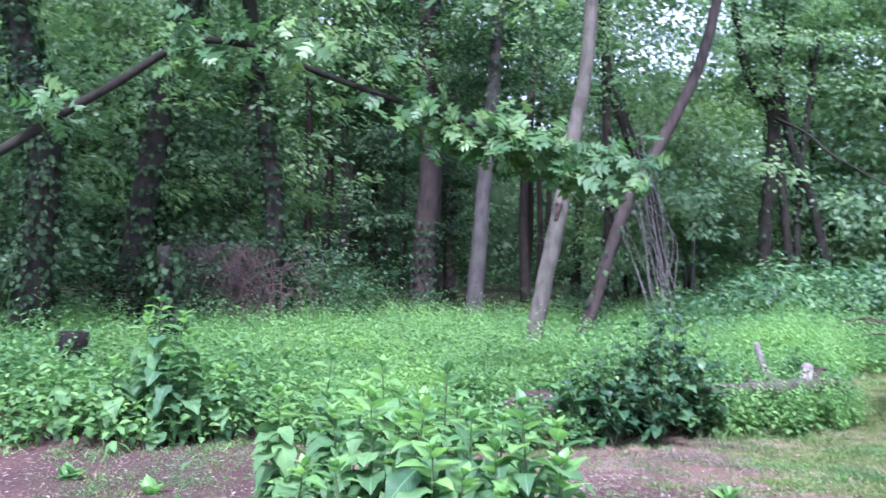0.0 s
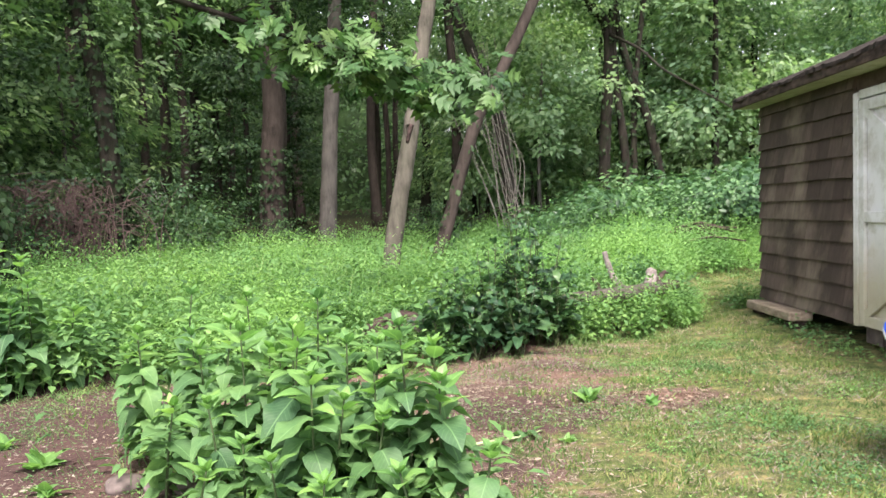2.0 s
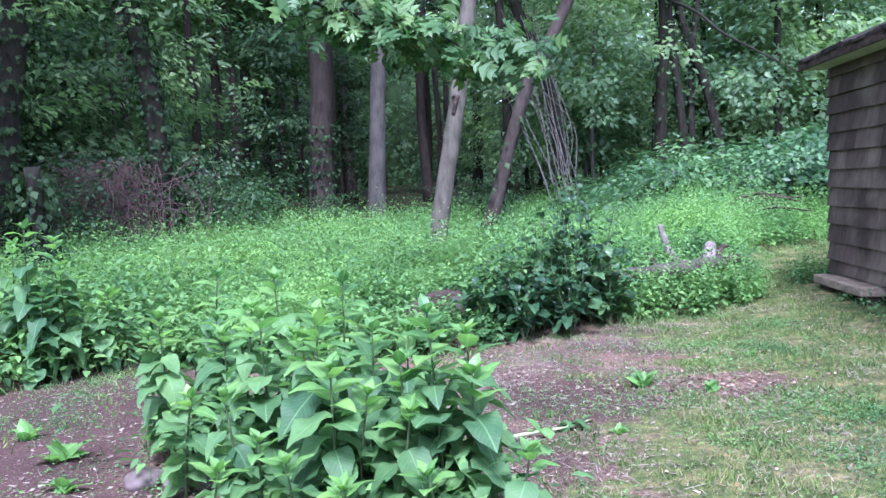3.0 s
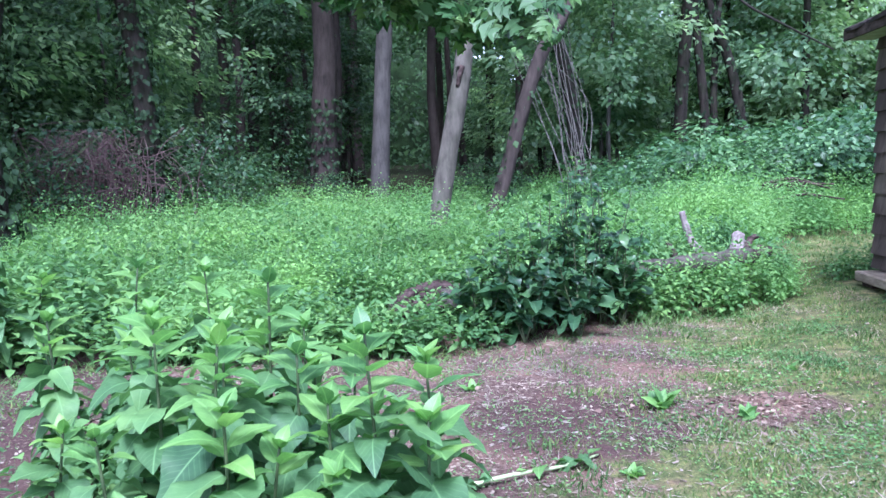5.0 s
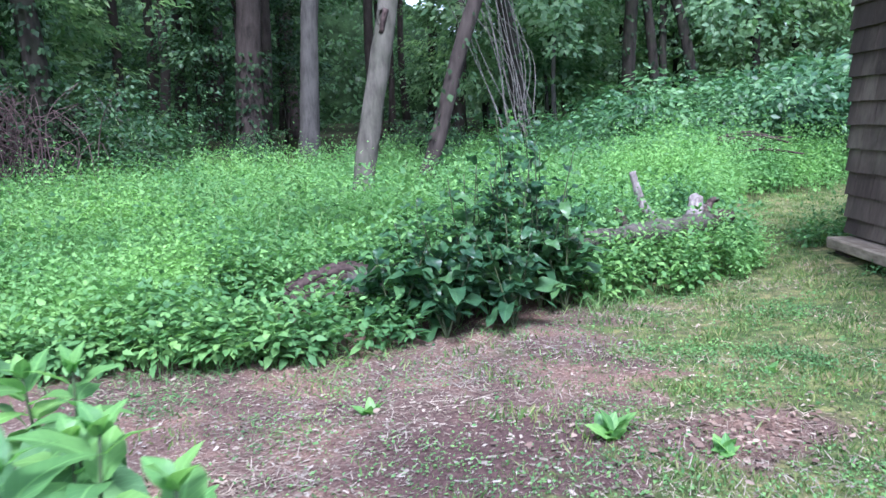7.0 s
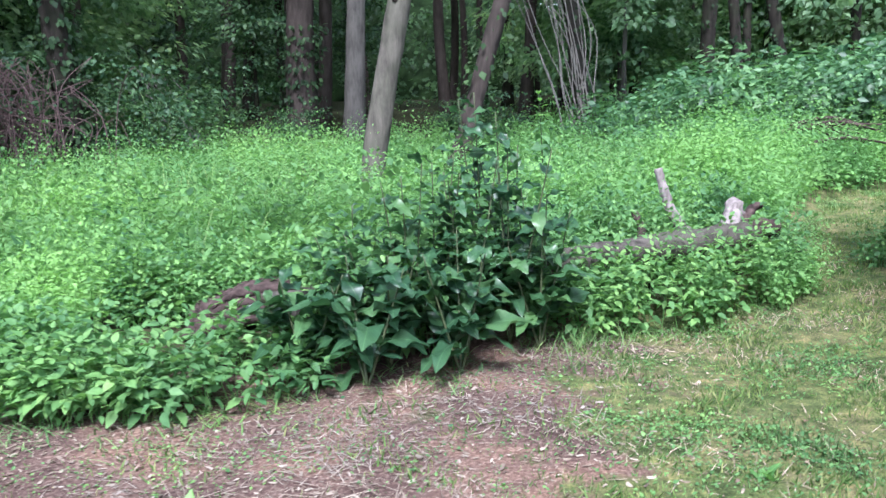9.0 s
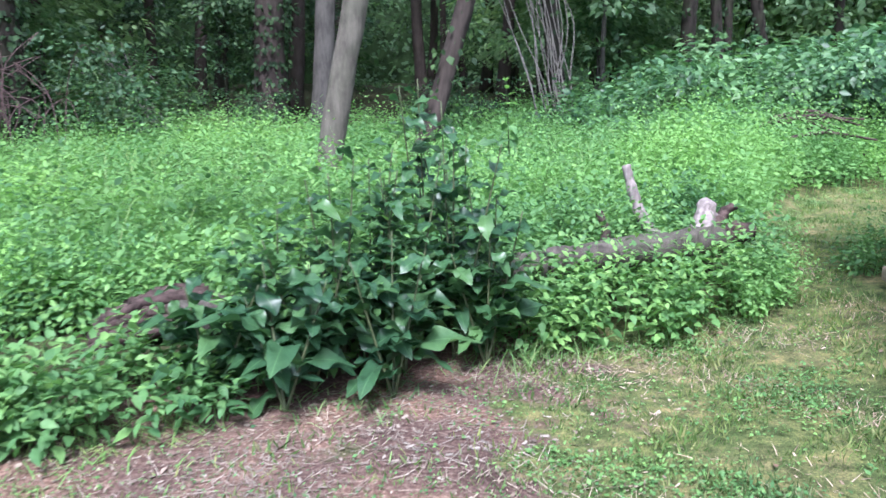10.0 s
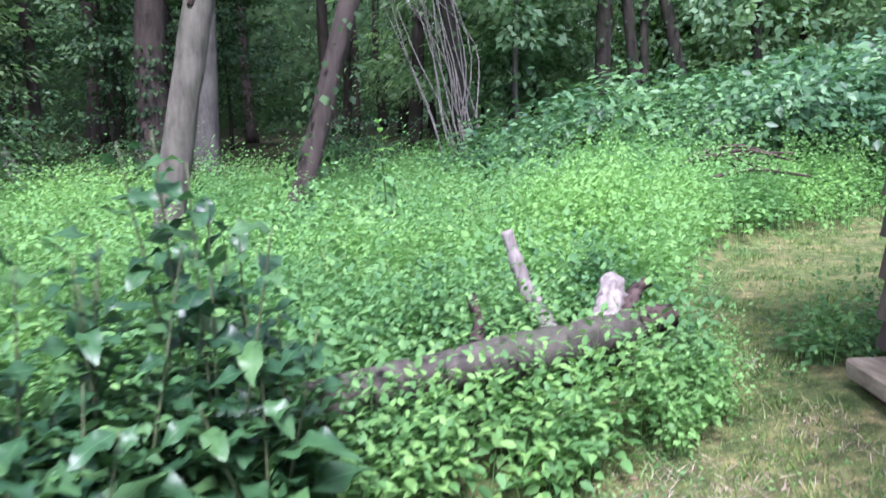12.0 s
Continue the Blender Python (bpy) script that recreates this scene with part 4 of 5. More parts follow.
for k, (x, y, h) in enumerate(((0.39, 3.54, 0.84), (0.02, 4.2, 0.92), (-0.3, 5.12, 0.86), (-0.74, 5.3, 0.84), (-0.45, 4.3, 0.78), (-0.12, 3.75, 0.8), (0.28, 4.1, 0.7), (0.55, 3.75, 0.72), (-0.85, 4.75, 0.75), (-0.55, 4.75, 0.66),
                               (0.2, 3.45, 0.55), (-0.25, 4.55, 0.68), (0.1, 4.75, 0.72), (-0.4, 3.85, 0.55), (-0.05, 5.0, 0.66), (-0.7, 4.2, 0.48), (0.62, 3.3, 0.4), (-0.15, 3.4, 0.42), (0.42, 4.4, 0.5), (0.05, 3.6, 0.6), (-0.3, 3.6, 0.45), (-0.6, 5.05, 0.7), (0.15, 4.5, 0.62), (-0.95, 5.1, 0.6), (0.3, 3.75, 0.62), (-0.2, 4.15, 0.72), (0.0, 3.25, 0.34), (0.36, 3.25, 0.36), (-0.5, 3.55, 0.36), (-0.1, 3.92, 0.86), (0.14, 3.85, 0.8), (-0.3, 4.05, 0.84), (0.25, 3.6, 0.7), (0.5, 3.52, 0.66), (-0.02, 3.55, 0.72))):
    leafy_plant(x, y, h * 1.04 if k < 8 else h * 0.97, 100 + k, 1.0 if h > 0.6 else 0.85, 14 if h > 0.6 else 9)
leafy_plant(3.15, 12.38, 1.15, 160, 0.7, 16, "slender leafy sapling standing above the weeds")
for k, (x, y, h) in enumerate(((-2.3, 6.95, 1.12), (-2.05, 7.0, 0.85), (-2.45, 7.1, 0.95), (-2.2, 6.8, 0.7), (-2.6, 6.85, 0.62), (-1.85, 7.2, 0.6), (-3.0, 6.9, 0.55), (-2.15, 7.15, 1.0))):
    leafy_plant(x, y, h, 140 + k, 1.05, 14, "tall leafy plant among the border weeds")


def dock(x, y, height, seed, basal=9):
    rng = random.Random(seed)
    z = float(rise(x, y)) - 0.01
    base = thing("dock_plant", x, y, z, "dark green dock plant with large wavy leaves", "plant", "dock plants before the log")
    for k in range(basal):
        a = k * 137.5 + rng.uniform(-20, 20)
        s = rng.uniform(0.5, 1.0)
        part("leaf", rng.choice(DOCK_BIG), None, base, "", pose(0, 0, 0.1 + 0.035 * k, 0, 0, a) @ pose(0, 0.05, 0.03, rng.uniform(20, 58), rng.uniform(-22, 22), 0) @ Matrix.Scale(s, 4))
    for j in range(3):
        g = Geo()
        h = height * rng.uniform(0.8, 1.12)
        lx, ly = rng.uniform(-0.22, 0.22), rng.uniform(-0.22, 0.22)
        c = tube(g, [(0, 0, 0), (lx * 0.5, ly * 0.5, h * 0.5), (lx, ly, h)], 0.008, 0.003, 6, 8, 0, np.random.default_rng(seed + j))
        part("stem", g, M_DOCKSTEM, base)
        for i in range(15):
            s = 0.2 + 0.057 * i + rng.uniform(-0.02, 0.02)
            p = c[min(len(c) - 1, int(s * (len(c) - 1)))]
            part("leaf", rng.choice(DOCK_LEAVES), None, base, "", pose(p[0], p[1], p[2], 0, 0, i * 137.5 + rng.uniform(-25, 25)) @ pose(0, 0.01, 0, rng.uniform(-15, 50), rng.uniform(-28, 28), 0) @ Matrix.Scale(rng.uniform(0.6, 1.0) * (1.0 - 0.42 * s), 4))
    return base


for k, (x, y, h) in enumerate(((1.5, 7.4, 0.6), (1.2, 7.5, 0.5), (1.72, 7.8, 1.0), (2.0, 7.85, 1.2), (2.25, 8.05, 1.25), (1.95, 7.55, 0.75), (1.42, 7.85, 0.8), (2.45, 8.2, 1.0), (2.15, 8.35, 1.3), (1.85, 8.05, 1.2), (2.4, 7.95, 0.8), (1.6, 7.62, 0.75), (2.32, 8.4, 1.15))):
    dock(x, y, h * 0.91, 200 + k)


# ---- the fallen log ----
def fallen_log():
    rng = np.random.default_rng(71)
    base = thing("fallen_log", 2.2, 8.5, 0.12, "weathered fallen log lying in weeds, broken at its end", "log")
    o = np.array((2.2, 8.5, 0.12))

    def put(name, pts, r0, r1, mat, lump, label="", sides=12):
        g = Geo()
        tube(g, [np.array(p) - o for p in pts], r0, r1, sides, 7, lump, rng)
        part(name, g, mat, base, label)
    put("log", [(0.95, 8.02, 0.24), (1.9, 8.3, 0.29), (2.9, 8.66, 0.35), (3.75, 9.0, 0.38), (4.0, 9.1, 0.39)], 0.1, 0.085, M_LOG, 0.1)
    for k in range(12):
        put("rotten_end", [(0.52 + 0.02 * (k % 5), 7.9 + 0.02 * k, 0.14 + 0.03 * (k % 4)), (0.66, 7.93 + 0.02 * k, 0.17 + 0.035 * (k % 4)), (0.8, 7.96 + 0.02 * k, 0.2 + 0.045 * (k % 4)), (0.98 + 0.04 * (k % 5), 8.0 + 0.02 * k, 0.2 + 0.05 * (k % 4))], 0.03, 0.028, M_ROT, 0.3, "dark rotten splintered wood", 7)
    put("broken_branch", [(3.6, 9.02, 0.36), (3.66, 9.4, 0.38), (3.62, 9.6, 0.5), (3.57, 9.62, 0.66), (3.53, 9.63, 0.8)], 0.05, 0.03, M_PALEWOOD, 0.12, "pale bare broken branch", 8)
    put("broken_branch", [(3.2, 8.85, 0.36), (3.3, 9.2, 0.42), (3.3, 9.4, 0.52)], 0.035, 0.025, M_ROT, 0.15, "short dark branch stub", 8)
    put("knob", [(3.85, 9.08, 0.37), (3.93, 9.22, 0.48), (3.98, 9.32, 0.58)], 0.08, 0.055, M_PALEWOOD, 0.2, "pale splintered knob", 9)
    put("stub", [(3.95, 9.08, 0.37), (4.1, 9.12, 0.42), (4.21, 9.13, 0.42)], 0.075, 0.06, M_ROT, 0.14, "dark broken stub", 9)
    put("stub", [(3.98, 9.15, 0.42), (4.08, 9.27, 0.53), (4.17, 9.3, 0.56)], 0.045, 0.02, M_ROT, 0.15, "dark broken stub", 8)


fallen_log()


def sticks(name, spots, r, mat, label, category, sides=5):
    x, y, z = spots[0][0]
    base = thing(name, x, y, z, label, category)
    for pts in spots:
        g = Geo()
        tube(g, [np.array(p) - np.array((x, y, z)) for p in pts], r, r * 0.4, sides, 5, 0.05)
        part("stick", g, mat, base)
    return base


def loose_wood():
    rng = np.random.default_rng(72)
    # pale shoots round the vine-hung tree
    sp = []
    for k in range(18):
        a, b = rng.normal() * 0.16, rng.normal()
        z = float(rise(4.9, 18.7)) - 0.02
        sp.append([(4.95 + a * 1.2, 18.7 + 0.25 * b, z), (4.82 + a * 1.4 + rng.normal() * 0.08, 18.8, z + 0.9), (4.6 + a * 1.7 + rng.normal() * 0.12, 18.95 + 0.2 * b, z + 1.9 + 0.3 * rng.uniform()), (4.1 + a * 1.8 + rng.normal() * 0.3, 19.2, z + 2.7 + rng.uniform() * 2.2)])
    sticks("vine_shoots", sp, 0.014, M_PALESTICK, "pale bare vine shoots rising round a dark tree", "vines")
    # dead vines heaped against the ivy tree
    sp = []
    for k in range(210):
        x, y = -4.15 + rng.normal() * 0.6, 15.7 + rng.normal() * 0.3
        z = float(rise(x, y)) - 0.02
        h = rng.uniform(0.8, 1.75)
        sp.append([(x, y, z), (x + rng.normal() * 0.2, y, z + h * 0.7), (x + rng.normal() * 0.28, y + rng.normal() * 0.2, z + h), (x + rng.normal() * 0.45, y, z + h * rng.uniform(0.5, 1.1))])
    sticks("dead_vine_heap", sp, 0.01, M_DEADVINE, "heap of dead reddish-brown vines in the undergrowth", "vines", 4)
    # leaning dead poles
    sp = []
    for k in range(22):
        x = -2.5 + rng.normal() * 0.3
        z = float(rise(x, 20.8)) - 0.02
        sp.append([(x + 0.1, 20.7, z), (x - 0.35, 20.8, z + 0.7), (x - 0.95 + rng.normal() * 0.3, 20.9, z + rng.uniform(1.1, 1.8))])
    sticks("dead_branches", sp, 0.022, M_PALESTICK, "dead grey branches leaning together", "branches", 5)
    sp = []
    for k in range(14):
        x, y = 7.2 + rng.normal() * 0.3, 14.0 + rng.normal() * 0.2
        z = float(rise(x, y)) - 0.03
        if k < 8:
            w = rng.normal() * 0.45
            sp.append([(x - w * 0.6, y, z), (x + w * 0.3, y + 0.15, z + 0.3), (x + w * 1.6, y + 0.1, z + rng.uniform(0.45, 0.62))])
        else:
            h = rng.uniform(0.4, 0.62)
            sp.append([(x - 0.55, y, z + h), (x, y + 0.05, z + h + 0.08), (x + 0.5, y + rng.normal() * 0.15, z + h + rng.normal() * 0.08)])
    sticks("brush_pile", sp, 0.028, M_ROT, "brown brush pile overgrown with weeds", "brush pile", 6)


loose_wood()


# ---- stump, stone and small things ----
def stump():
    rng = np.random.default_rng(73)
    z = float(rise(-3.83, 8.9)) - 0.03
    base = thing("tree_stump", -3.83, 8.9, z, "dark old tree stump among weeds", "stump")
    g = Geo()
    tube(g, [(0, 0, 0), (0, 0, 0.35), (0.01, 0, 0.66)], 0.17, 0.15, 14, 4, 0.05, rng, 0.3)
    part("stump", g, M_BARK_DARK, base)


stump()


def stone(x, y, r, seed):
    bm = bmesh.new()
    bmesh.ops.create_icosphere(bm, subdivisions=3, radius=r)
    for v in bm.verts:
        v.co *= 1 + 0.3 * noise.noise(v.co / r * 1.1 + Vector((seed, 0, 0)))
        v.co.z *= 0.6
    me = bpy.data.meshes.new("stone")
    bm.to_mesh(me)
    bm.free()
    me.materials.append(M_STONE)
    for p in me.polygons:
        p.use_smooth = True
    ob = new("stone", me)
    ob.location = (x, y, float(rise(x, y)) + r * 0.3)
    tagged(ob, "rounded grey stone on bare soil", "stone", "stones by the plants")


stone(-0.93, 4.42, 0.09, 1)
stone(-0.75, 4.35, 0.07, 4)
stone(-0.62, 4.3, 0.055, 8)


# ---- oak limb that hangs over the clearing ----
def oak():
    rng = np.random.default_rng(81)
    base = thing("oak_tree", -5.8, 6.6, float(rise(-5.8, 6.6)) - 0.05, "oak with a long limb of lobed leaves hanging over the clearing", "tree")
    o = np.array(base.location)

    def put(name, pts, r0, r1, step=6):
        g = Geo()
        c = tube(g, [np.array(p) - o for p in pts], r0, r1, 8, step, 0.03, rng)
        part(name, g, M_BARK_DARK, base)
        return c
    put("trunk", [(-5.8, 6.6, 0), (-5.75, 6.6, 1.6), (-5.9, 6.7, 4), (-6.0, 6.8, 7)], 0.2, 0.12)
    main = put("limb", [(-5.75, 6.6, 1.7), (-4.2, 7.0, 2.1), (-3.0, 7.25, 2.9), (-2.1, 7.42, 3.44), (-0.92, 7.93, 3.2), (0.32, 8.24, 2.86), (1.2, 8.4, 2.6), (1.75, 8.46, 2.43)], 0.055, 0.006, 8)
    upper = put("limb", [(-5.9, 6.7, 3.4), (-4.4, 6.6, 4.2), (-2.6, 6.9, 4.7), (-0.8, 7.4, 4.5), (0.6, 7.9, 4.0)], 0.06, 0.008, 8)
    pts = []

    def twigs(c, lo, hi, n, length, drop):
        for k in range(n):
            i = int(rng.integers(int(lo * (len(c) - 1)), int(hi * (len(c) - 1)) + 1))
            a = rng.uniform(0, 6.28)
            d = np.array([math.cos(a), math.sin(a) * 0.8, rng.uniform(-0.3, 0.45) - drop]) * length * rng.uniform(0.4, 1.0)
            tip = c[i] + d
            twig = Geo()
            tube(twig, [c[i], c[i] + d * 0.5 + np.array([0, 0, 0.04]), tip], 0.007, 0.003, 5, 3, 0, rng)
            part("twig", twig, M_BARK_DARK, base)
            for s in np.linspace(0.35, 1.0, 7):
                pts.append(c[i] + d * s + rng.normal(size=3) * 0.05)
    twigs(main, 0.7, 0.97, 84, 0.7, 0.02)
    twigs(main, 0.25, 0.72, 26, 0.7, -0.1)
    twigs(upper, 0.25, 1.0, 48, 0.8, 0.1)
    p = np.array(pts)
    n = len(p)
    a = rng.uniform(0, 6.28, n)
    fwd = np.stack([np.cos(a), np.sin(a) * 0.7, rng.uniform(-1.3, -0.05, n)], -1)
    up = np.array([0, -0.75, 0.65]) + rng.normal(size=(n, 3)) * 0.45
    g = Geo()
    scatter(g, OAK, p, fwd, up, rng.uniform(0.15, 0.27, n))
    part("foliage", g, M_OAK, base, "light green lobed oak leaves")
    # Crown above the view, added to cast shade over the left border
    part("crown", CROWN_A[0], None, base).matrix_basis = pose(-0.2, 0.2, 5.6, 0, 0, 40) @ Matrix.Scale(0.9, 4)


oak()


# ---- the shed ----
SHED = pose(5.14, 8.92, 0.089, 0, 0, 90 - 101.0) @ Matrix.Scale(0.934, 4)  # y runs along the front wall, away from the door


def box(g, x0, x1, y0, y1, z0, z1):
    v = [(x0, y0, z0), (x1, y0, z0), (x1, y1, z0), (x0, y1, z0), (x0, y0, z1), (x1, y0, z1), (x1, y1, z1), (x0, y1, z1)]
    return g.add(v, [(0, 3, 2, 1), (4, 5, 6, 7), (0, 1, 5, 4), (1, 2, 6, 5), (2, 3, 7, 6), (3, 0, 4, 7)])


def bevelled(name, x0, x1, y0, y1, z0, z1, mat, parent, label="", r=0.006):
    bm = bmesh.new()
    bmesh.ops.create_cube(bm, size=1)
    for v in bm.verts:
        v.co = ((x0 + x1) / 2 + v.co.x * (x1 - x0), (y0 + y1) / 2 + v.co.y * (y1 - y0), (z0 + z1) / 2 + v.co.z * (z1 - z0))
    bmesh.ops.bevel(bm, geom=bm.edges[:], offset=min(r, 0.3 * min(x1 - x0, y1 - y0, z1 - z0)), segments=1, affect="EDGES")
    me = bpy.data.meshes.new(name)
    bm.to_mesh(me)
    bm.free()
    me.materials.append(mat)
    return part(name, me, None, parent, label)


def shingle_material():
    m, n, l, b = material("weathered_shingle", 0.85, 0.2)
    rnd = n.new("ShaderNodeObjectInfo").outputs["Random"]
    col = ramp(n, l, rnd, [(0.0, (0.05, 0.036, 0.031)), (0.5, (0.085, 0.062, 0.053)), (1.0, (0.125, 0.095, 0.08))])
    g = noise_tex(n, l, 30.0, 6.0, 0.65, stretch=(1, 1, 0.12))
    col = mix(n, l, 1.0, col, ramp(n, l, g, [(0.3, (0.7, 0.7, 0.7)), (0.7, (1.2, 1.18, 1.15))]), "MULTIPLY")
    s = noise_tex(n, l, 2.4, 5.0, 0.6, stretch=(1, 1, 0.5))
    col = mix(n, l, ramp(n, l, s, [(0.42, (0, 0, 0)), (0.62, (0.85, 0.85, 0.85))]), col, (0.05, 0.038, 0.032))
    s2 = noise_tex(n, l, 1.6, 5.0, 0.6, stretch=(1, 1, 0.8))
    col = mix(n, l, ramp(n, l, s2, [(0.5, (0, 0, 0)), (0.68, (0.6, 0.6, 0.6))]), col, (0.21, 0.175, 0.13))
    l.new(col, b.inputs["Base Color"])
    bump(n, l, b, g, 0.6, 0.006)
    return m


def white_paint():
    m, n, l, b = material("worn_white_paint", 0.55, 0.35)
    s = noise_tex(n, l, 5.0, 8.0, 0.7)
    col = ramp(n, l, s, [(0.35, (0.4, 0.4, 0.36)), (0.55, (0.6, 0.61, 0.61)), (0.9, (0.68, 0.69, 0.71))])
    sp = n.new("ShaderNodeSeparateXYZ")
    l.new(n.new("ShaderNodeNewGeometry").outputs["Position"], sp.inputs[0])
    a = n.new("ShaderNodeMath")
    a.operation = "MULTIPLY_ADD"
    l.new(s, a.inputs[0])
    a.inputs[1].default_value = -1.2
    l.new(sp.outputs[2], a.inputs[2])
    col = mix(n, l, ramp(n, l, a.outputs[0], [(0.0, (0.75, 0.75, 0.75)), (0.45, (0, 0, 0))]), col, (0.33, 0.29, 0.18))
    l.new(col, b.inputs["Base Color"])
    bump(n, l, b, noise_tex(n, l, 60, 4.0, stretch=(1, 1, 0.1)), 0.15, 0.004)
    return m


M_SHINGLE, M_WHITE = shingle_material(), white_paint()
M_ROOF = plain("roof_shingle", (0.012, 0.011, 0.01), (0.04, 0.034, 0.031), 40, 0.95, 0.1, 0.5, 0.01)
M_FASCIA = plain("peeling_fascia", (0.01, 0.008, 0.007), (0.1, 0.072, 0.06), 9, 0.9, 0.15, 0.5, 0.01, (1, 1, 2.5))
M_SOFFIT = plain("algae_soffit", (0.3, 0.31, 0.2), (0.5, 0.5, 0.38), 8, 0.8, 0.2, 0.2, 0.004)
M_SLAB = plain("worn_timber", (0.13, 0.1, 0.072), (0.32, 0.265, 0.2), 25, 0.9, 0.15, 0.5, 0.006, (1, 0.2, 1))
M_INNER = plain("shed_sheathing", (0.05, 0.035, 0.028), (0.1, 0.075, 0.06), 12, 0.9, 0.1, 0.2)

DOOR_Y, DOOR_END, WALL_TOP, WALL_FOOT = -2.54, -4.3, 2.5, 0.22


def shed():
    """Local x: into the shed; y: along the front, 0 at the far corner; z up."""
    rng = random.Random(91)
    base = thing("shed", 0, 0, 0, "brown shingled garden shed with a white braced door", "shed")
    base.matrix_basis = SHED
    g = Geo()
    box(g, 0.0, 0.1, DOOR_Y, 0, WALL_FOOT, WALL_TOP)
    box(g, 0.0, 0.1, -6.0, DOOR_END, WALL_FOOT, WALL_TOP)
    box(g, 0.0, 0.1, DOOR_END, DOOR_Y, 2.26, WALL_TOP)
    box(g, 0.1, 3.2, -0.1, 0, WALL_FOOT, WALL_TOP)
    box(g, 0.1, 3.2, -6.0, -5.9, WALL_FOOT, WALL_TOP)
    box(g, 3.2, 3.3, -6.0, 0, WALL_FOOT, WALL_TOP)
    part("wall", g, M_INNER, base, "", None, False)
    g = Geo()
    box(g, 0.15, 3.15, -5.85, -0.15, WALL_FOOT, WALL_FOOT + 0.08)
    part("shed_floor", g, M_INNER, base, "", None, False)
    for yy in (-0.3, -2.5, -4.6, -5.8):
        bevelled("foundation_block", 0.12, 0.4, yy - 0.15, yy + 0.15, 0.0, WALL_FOOT, M_STONE, base)
    bevelled("foundation_block", 2.8, 3.1, -0.4, -0.1, 0.0, WALL_FOOT, M_STONE, base)
    bevelled("foundation_block", 2.8, 3.1, -5.8, -5.5, 0.0, WALL_FOOT, M_STONE, base)
    # shingles, course over course, each tilted out at its foot
    rows, expo = 11, 0.2015
    wedge = {}

    def shingle(w, h):
        key = (round(w, 2), round(h, 2))
        if key not in wedge:
            gg = Geo()
            gg.add([(-0.046, -w / 2, 0), (-0.046, w / 2, 0.0), (0, w / 2, 0), (0, -w / 2, 0), (-0.004, -w / 2, h), (-0.004, w / 2, h), (0, w / 2, h), (0, -w / 2, h)],
                   [(0, 3, 2, 1), (4, 5, 6, 7), (0, 1, 5, 4), (1, 2, 6, 5), (2, 3, 7, 6), (3, 0, 4, 7)])
            wedge[key] = gg.mesh("shingle", M_SHINGLE, False)
        return wedge[key]
    for r in range(rows + 1):
        z = 0.333 + (r - 1) * expo if r else WALL_FOOT - 0.03
        h = min(expo + 0.03 if r else 0.17, WALL_TOP - z)
        if h < 0.05:
            continue
        for y0, y1 in ((DOOR_Y + 0.1, 0.0), (-6.0, DOOR_END - 0.1)):
            y = y0
            first = rng.uniform(0.1, 0.28)
            while y < y1 - 0.005:
                w = min(round(first if y == y0 else rng.choice((0.24, 0.27, 0.3, 0.33)), 2), y1 - y)
                part("shingle", shingle(w - 0.004, h), None, base, "", pose(-0.002 - 0.0015 * (r % 2), y + w / 2, z + rng.uniform(-0.004, 0.004)))
                y += w
        x = 0.0
        while x < 3.3 - 0.01:
            w = min(0.3, 3.3 - x)
            part("shingle", shingle(w - 0.004, h), None, base, "", pose(x + w / 2, 0.002, z, 0, 0, -90))
            x += w
    # trim, door, roof
    bevelled("door_trim", -0.045, 0.05, DOOR_Y - 0.0, DOOR_Y + 0.09, WALL_FOOT - 0.04, 2.3, M_WHITE, base)
    bevelled("door_trim", -0.03, 0.05, DOOR_END - 0.09, DOOR_END, WALL_FOOT - 0.04, 2.3, M_WHITE, base)
    bevelled("door_trim", -0.032, 0.048, DOOR_END, DOOR_Y, 2.24, 2.32, M_WHITE, base)
    door = part("door", box(Geo(), -0.005, 0.03, DOOR_END + 0.01, DOOR_Y - 0.01, WALL_FOOT - 0.03, 2.23), M_WHITE, base, "worn white painted plank door with Z bracing, closed", None, False)
    a, b, lo, hi = DOOR_END + 0.012, DOOR_Y - 0.012, WALL_FOOT - 0.026, 2.225
    bevelled("stile", -0.042, -0.005, b - 0.1, b, lo, hi, M_WHITE, door)
    bevelled("stile", -0.042, -0.005, a, a + 0.1, lo, hi, M_WHITE, door)
    bevelled("rail", -0.039, -0.005, a + 0.1, b - 0.1, hi - 0.1, hi, M_WHITE, door)
    bevelled("rail", -0.039, -0.005, a + 0.1, b - 0.1, 1.13, 1.23, M_WHITE, door)
    bevelled("rail", -0.039, -0.005, a + 0.1, b - 0.1, lo, lo + 0.1, M_WHITE, door)
    for (ya, za), (yb, zb) in (((b - 0.1, hi - 0.1), (a + 0.1, 1.23)), ((b - 0.1, lo + 0.1), (a + 0.1, 1.13))):
        ln, ang = math.hypot(yb - ya, zb - za), math.degrees(math.atan2(zb - za, yb - ya))
        ob = bevelled("brace", -0.017, 0.017, -ln / 2, ln / 2, -0.045, 0.045, M_WHITE, door)
        ob.matrix_basis = pose(-0.0205, (ya + yb) / 2, (za + zb) / 2, ang, 0, 0)
    # roof: low slope rising into the shed, worn dark edge over a pale soffit
    slope = math.tan(radians(22))

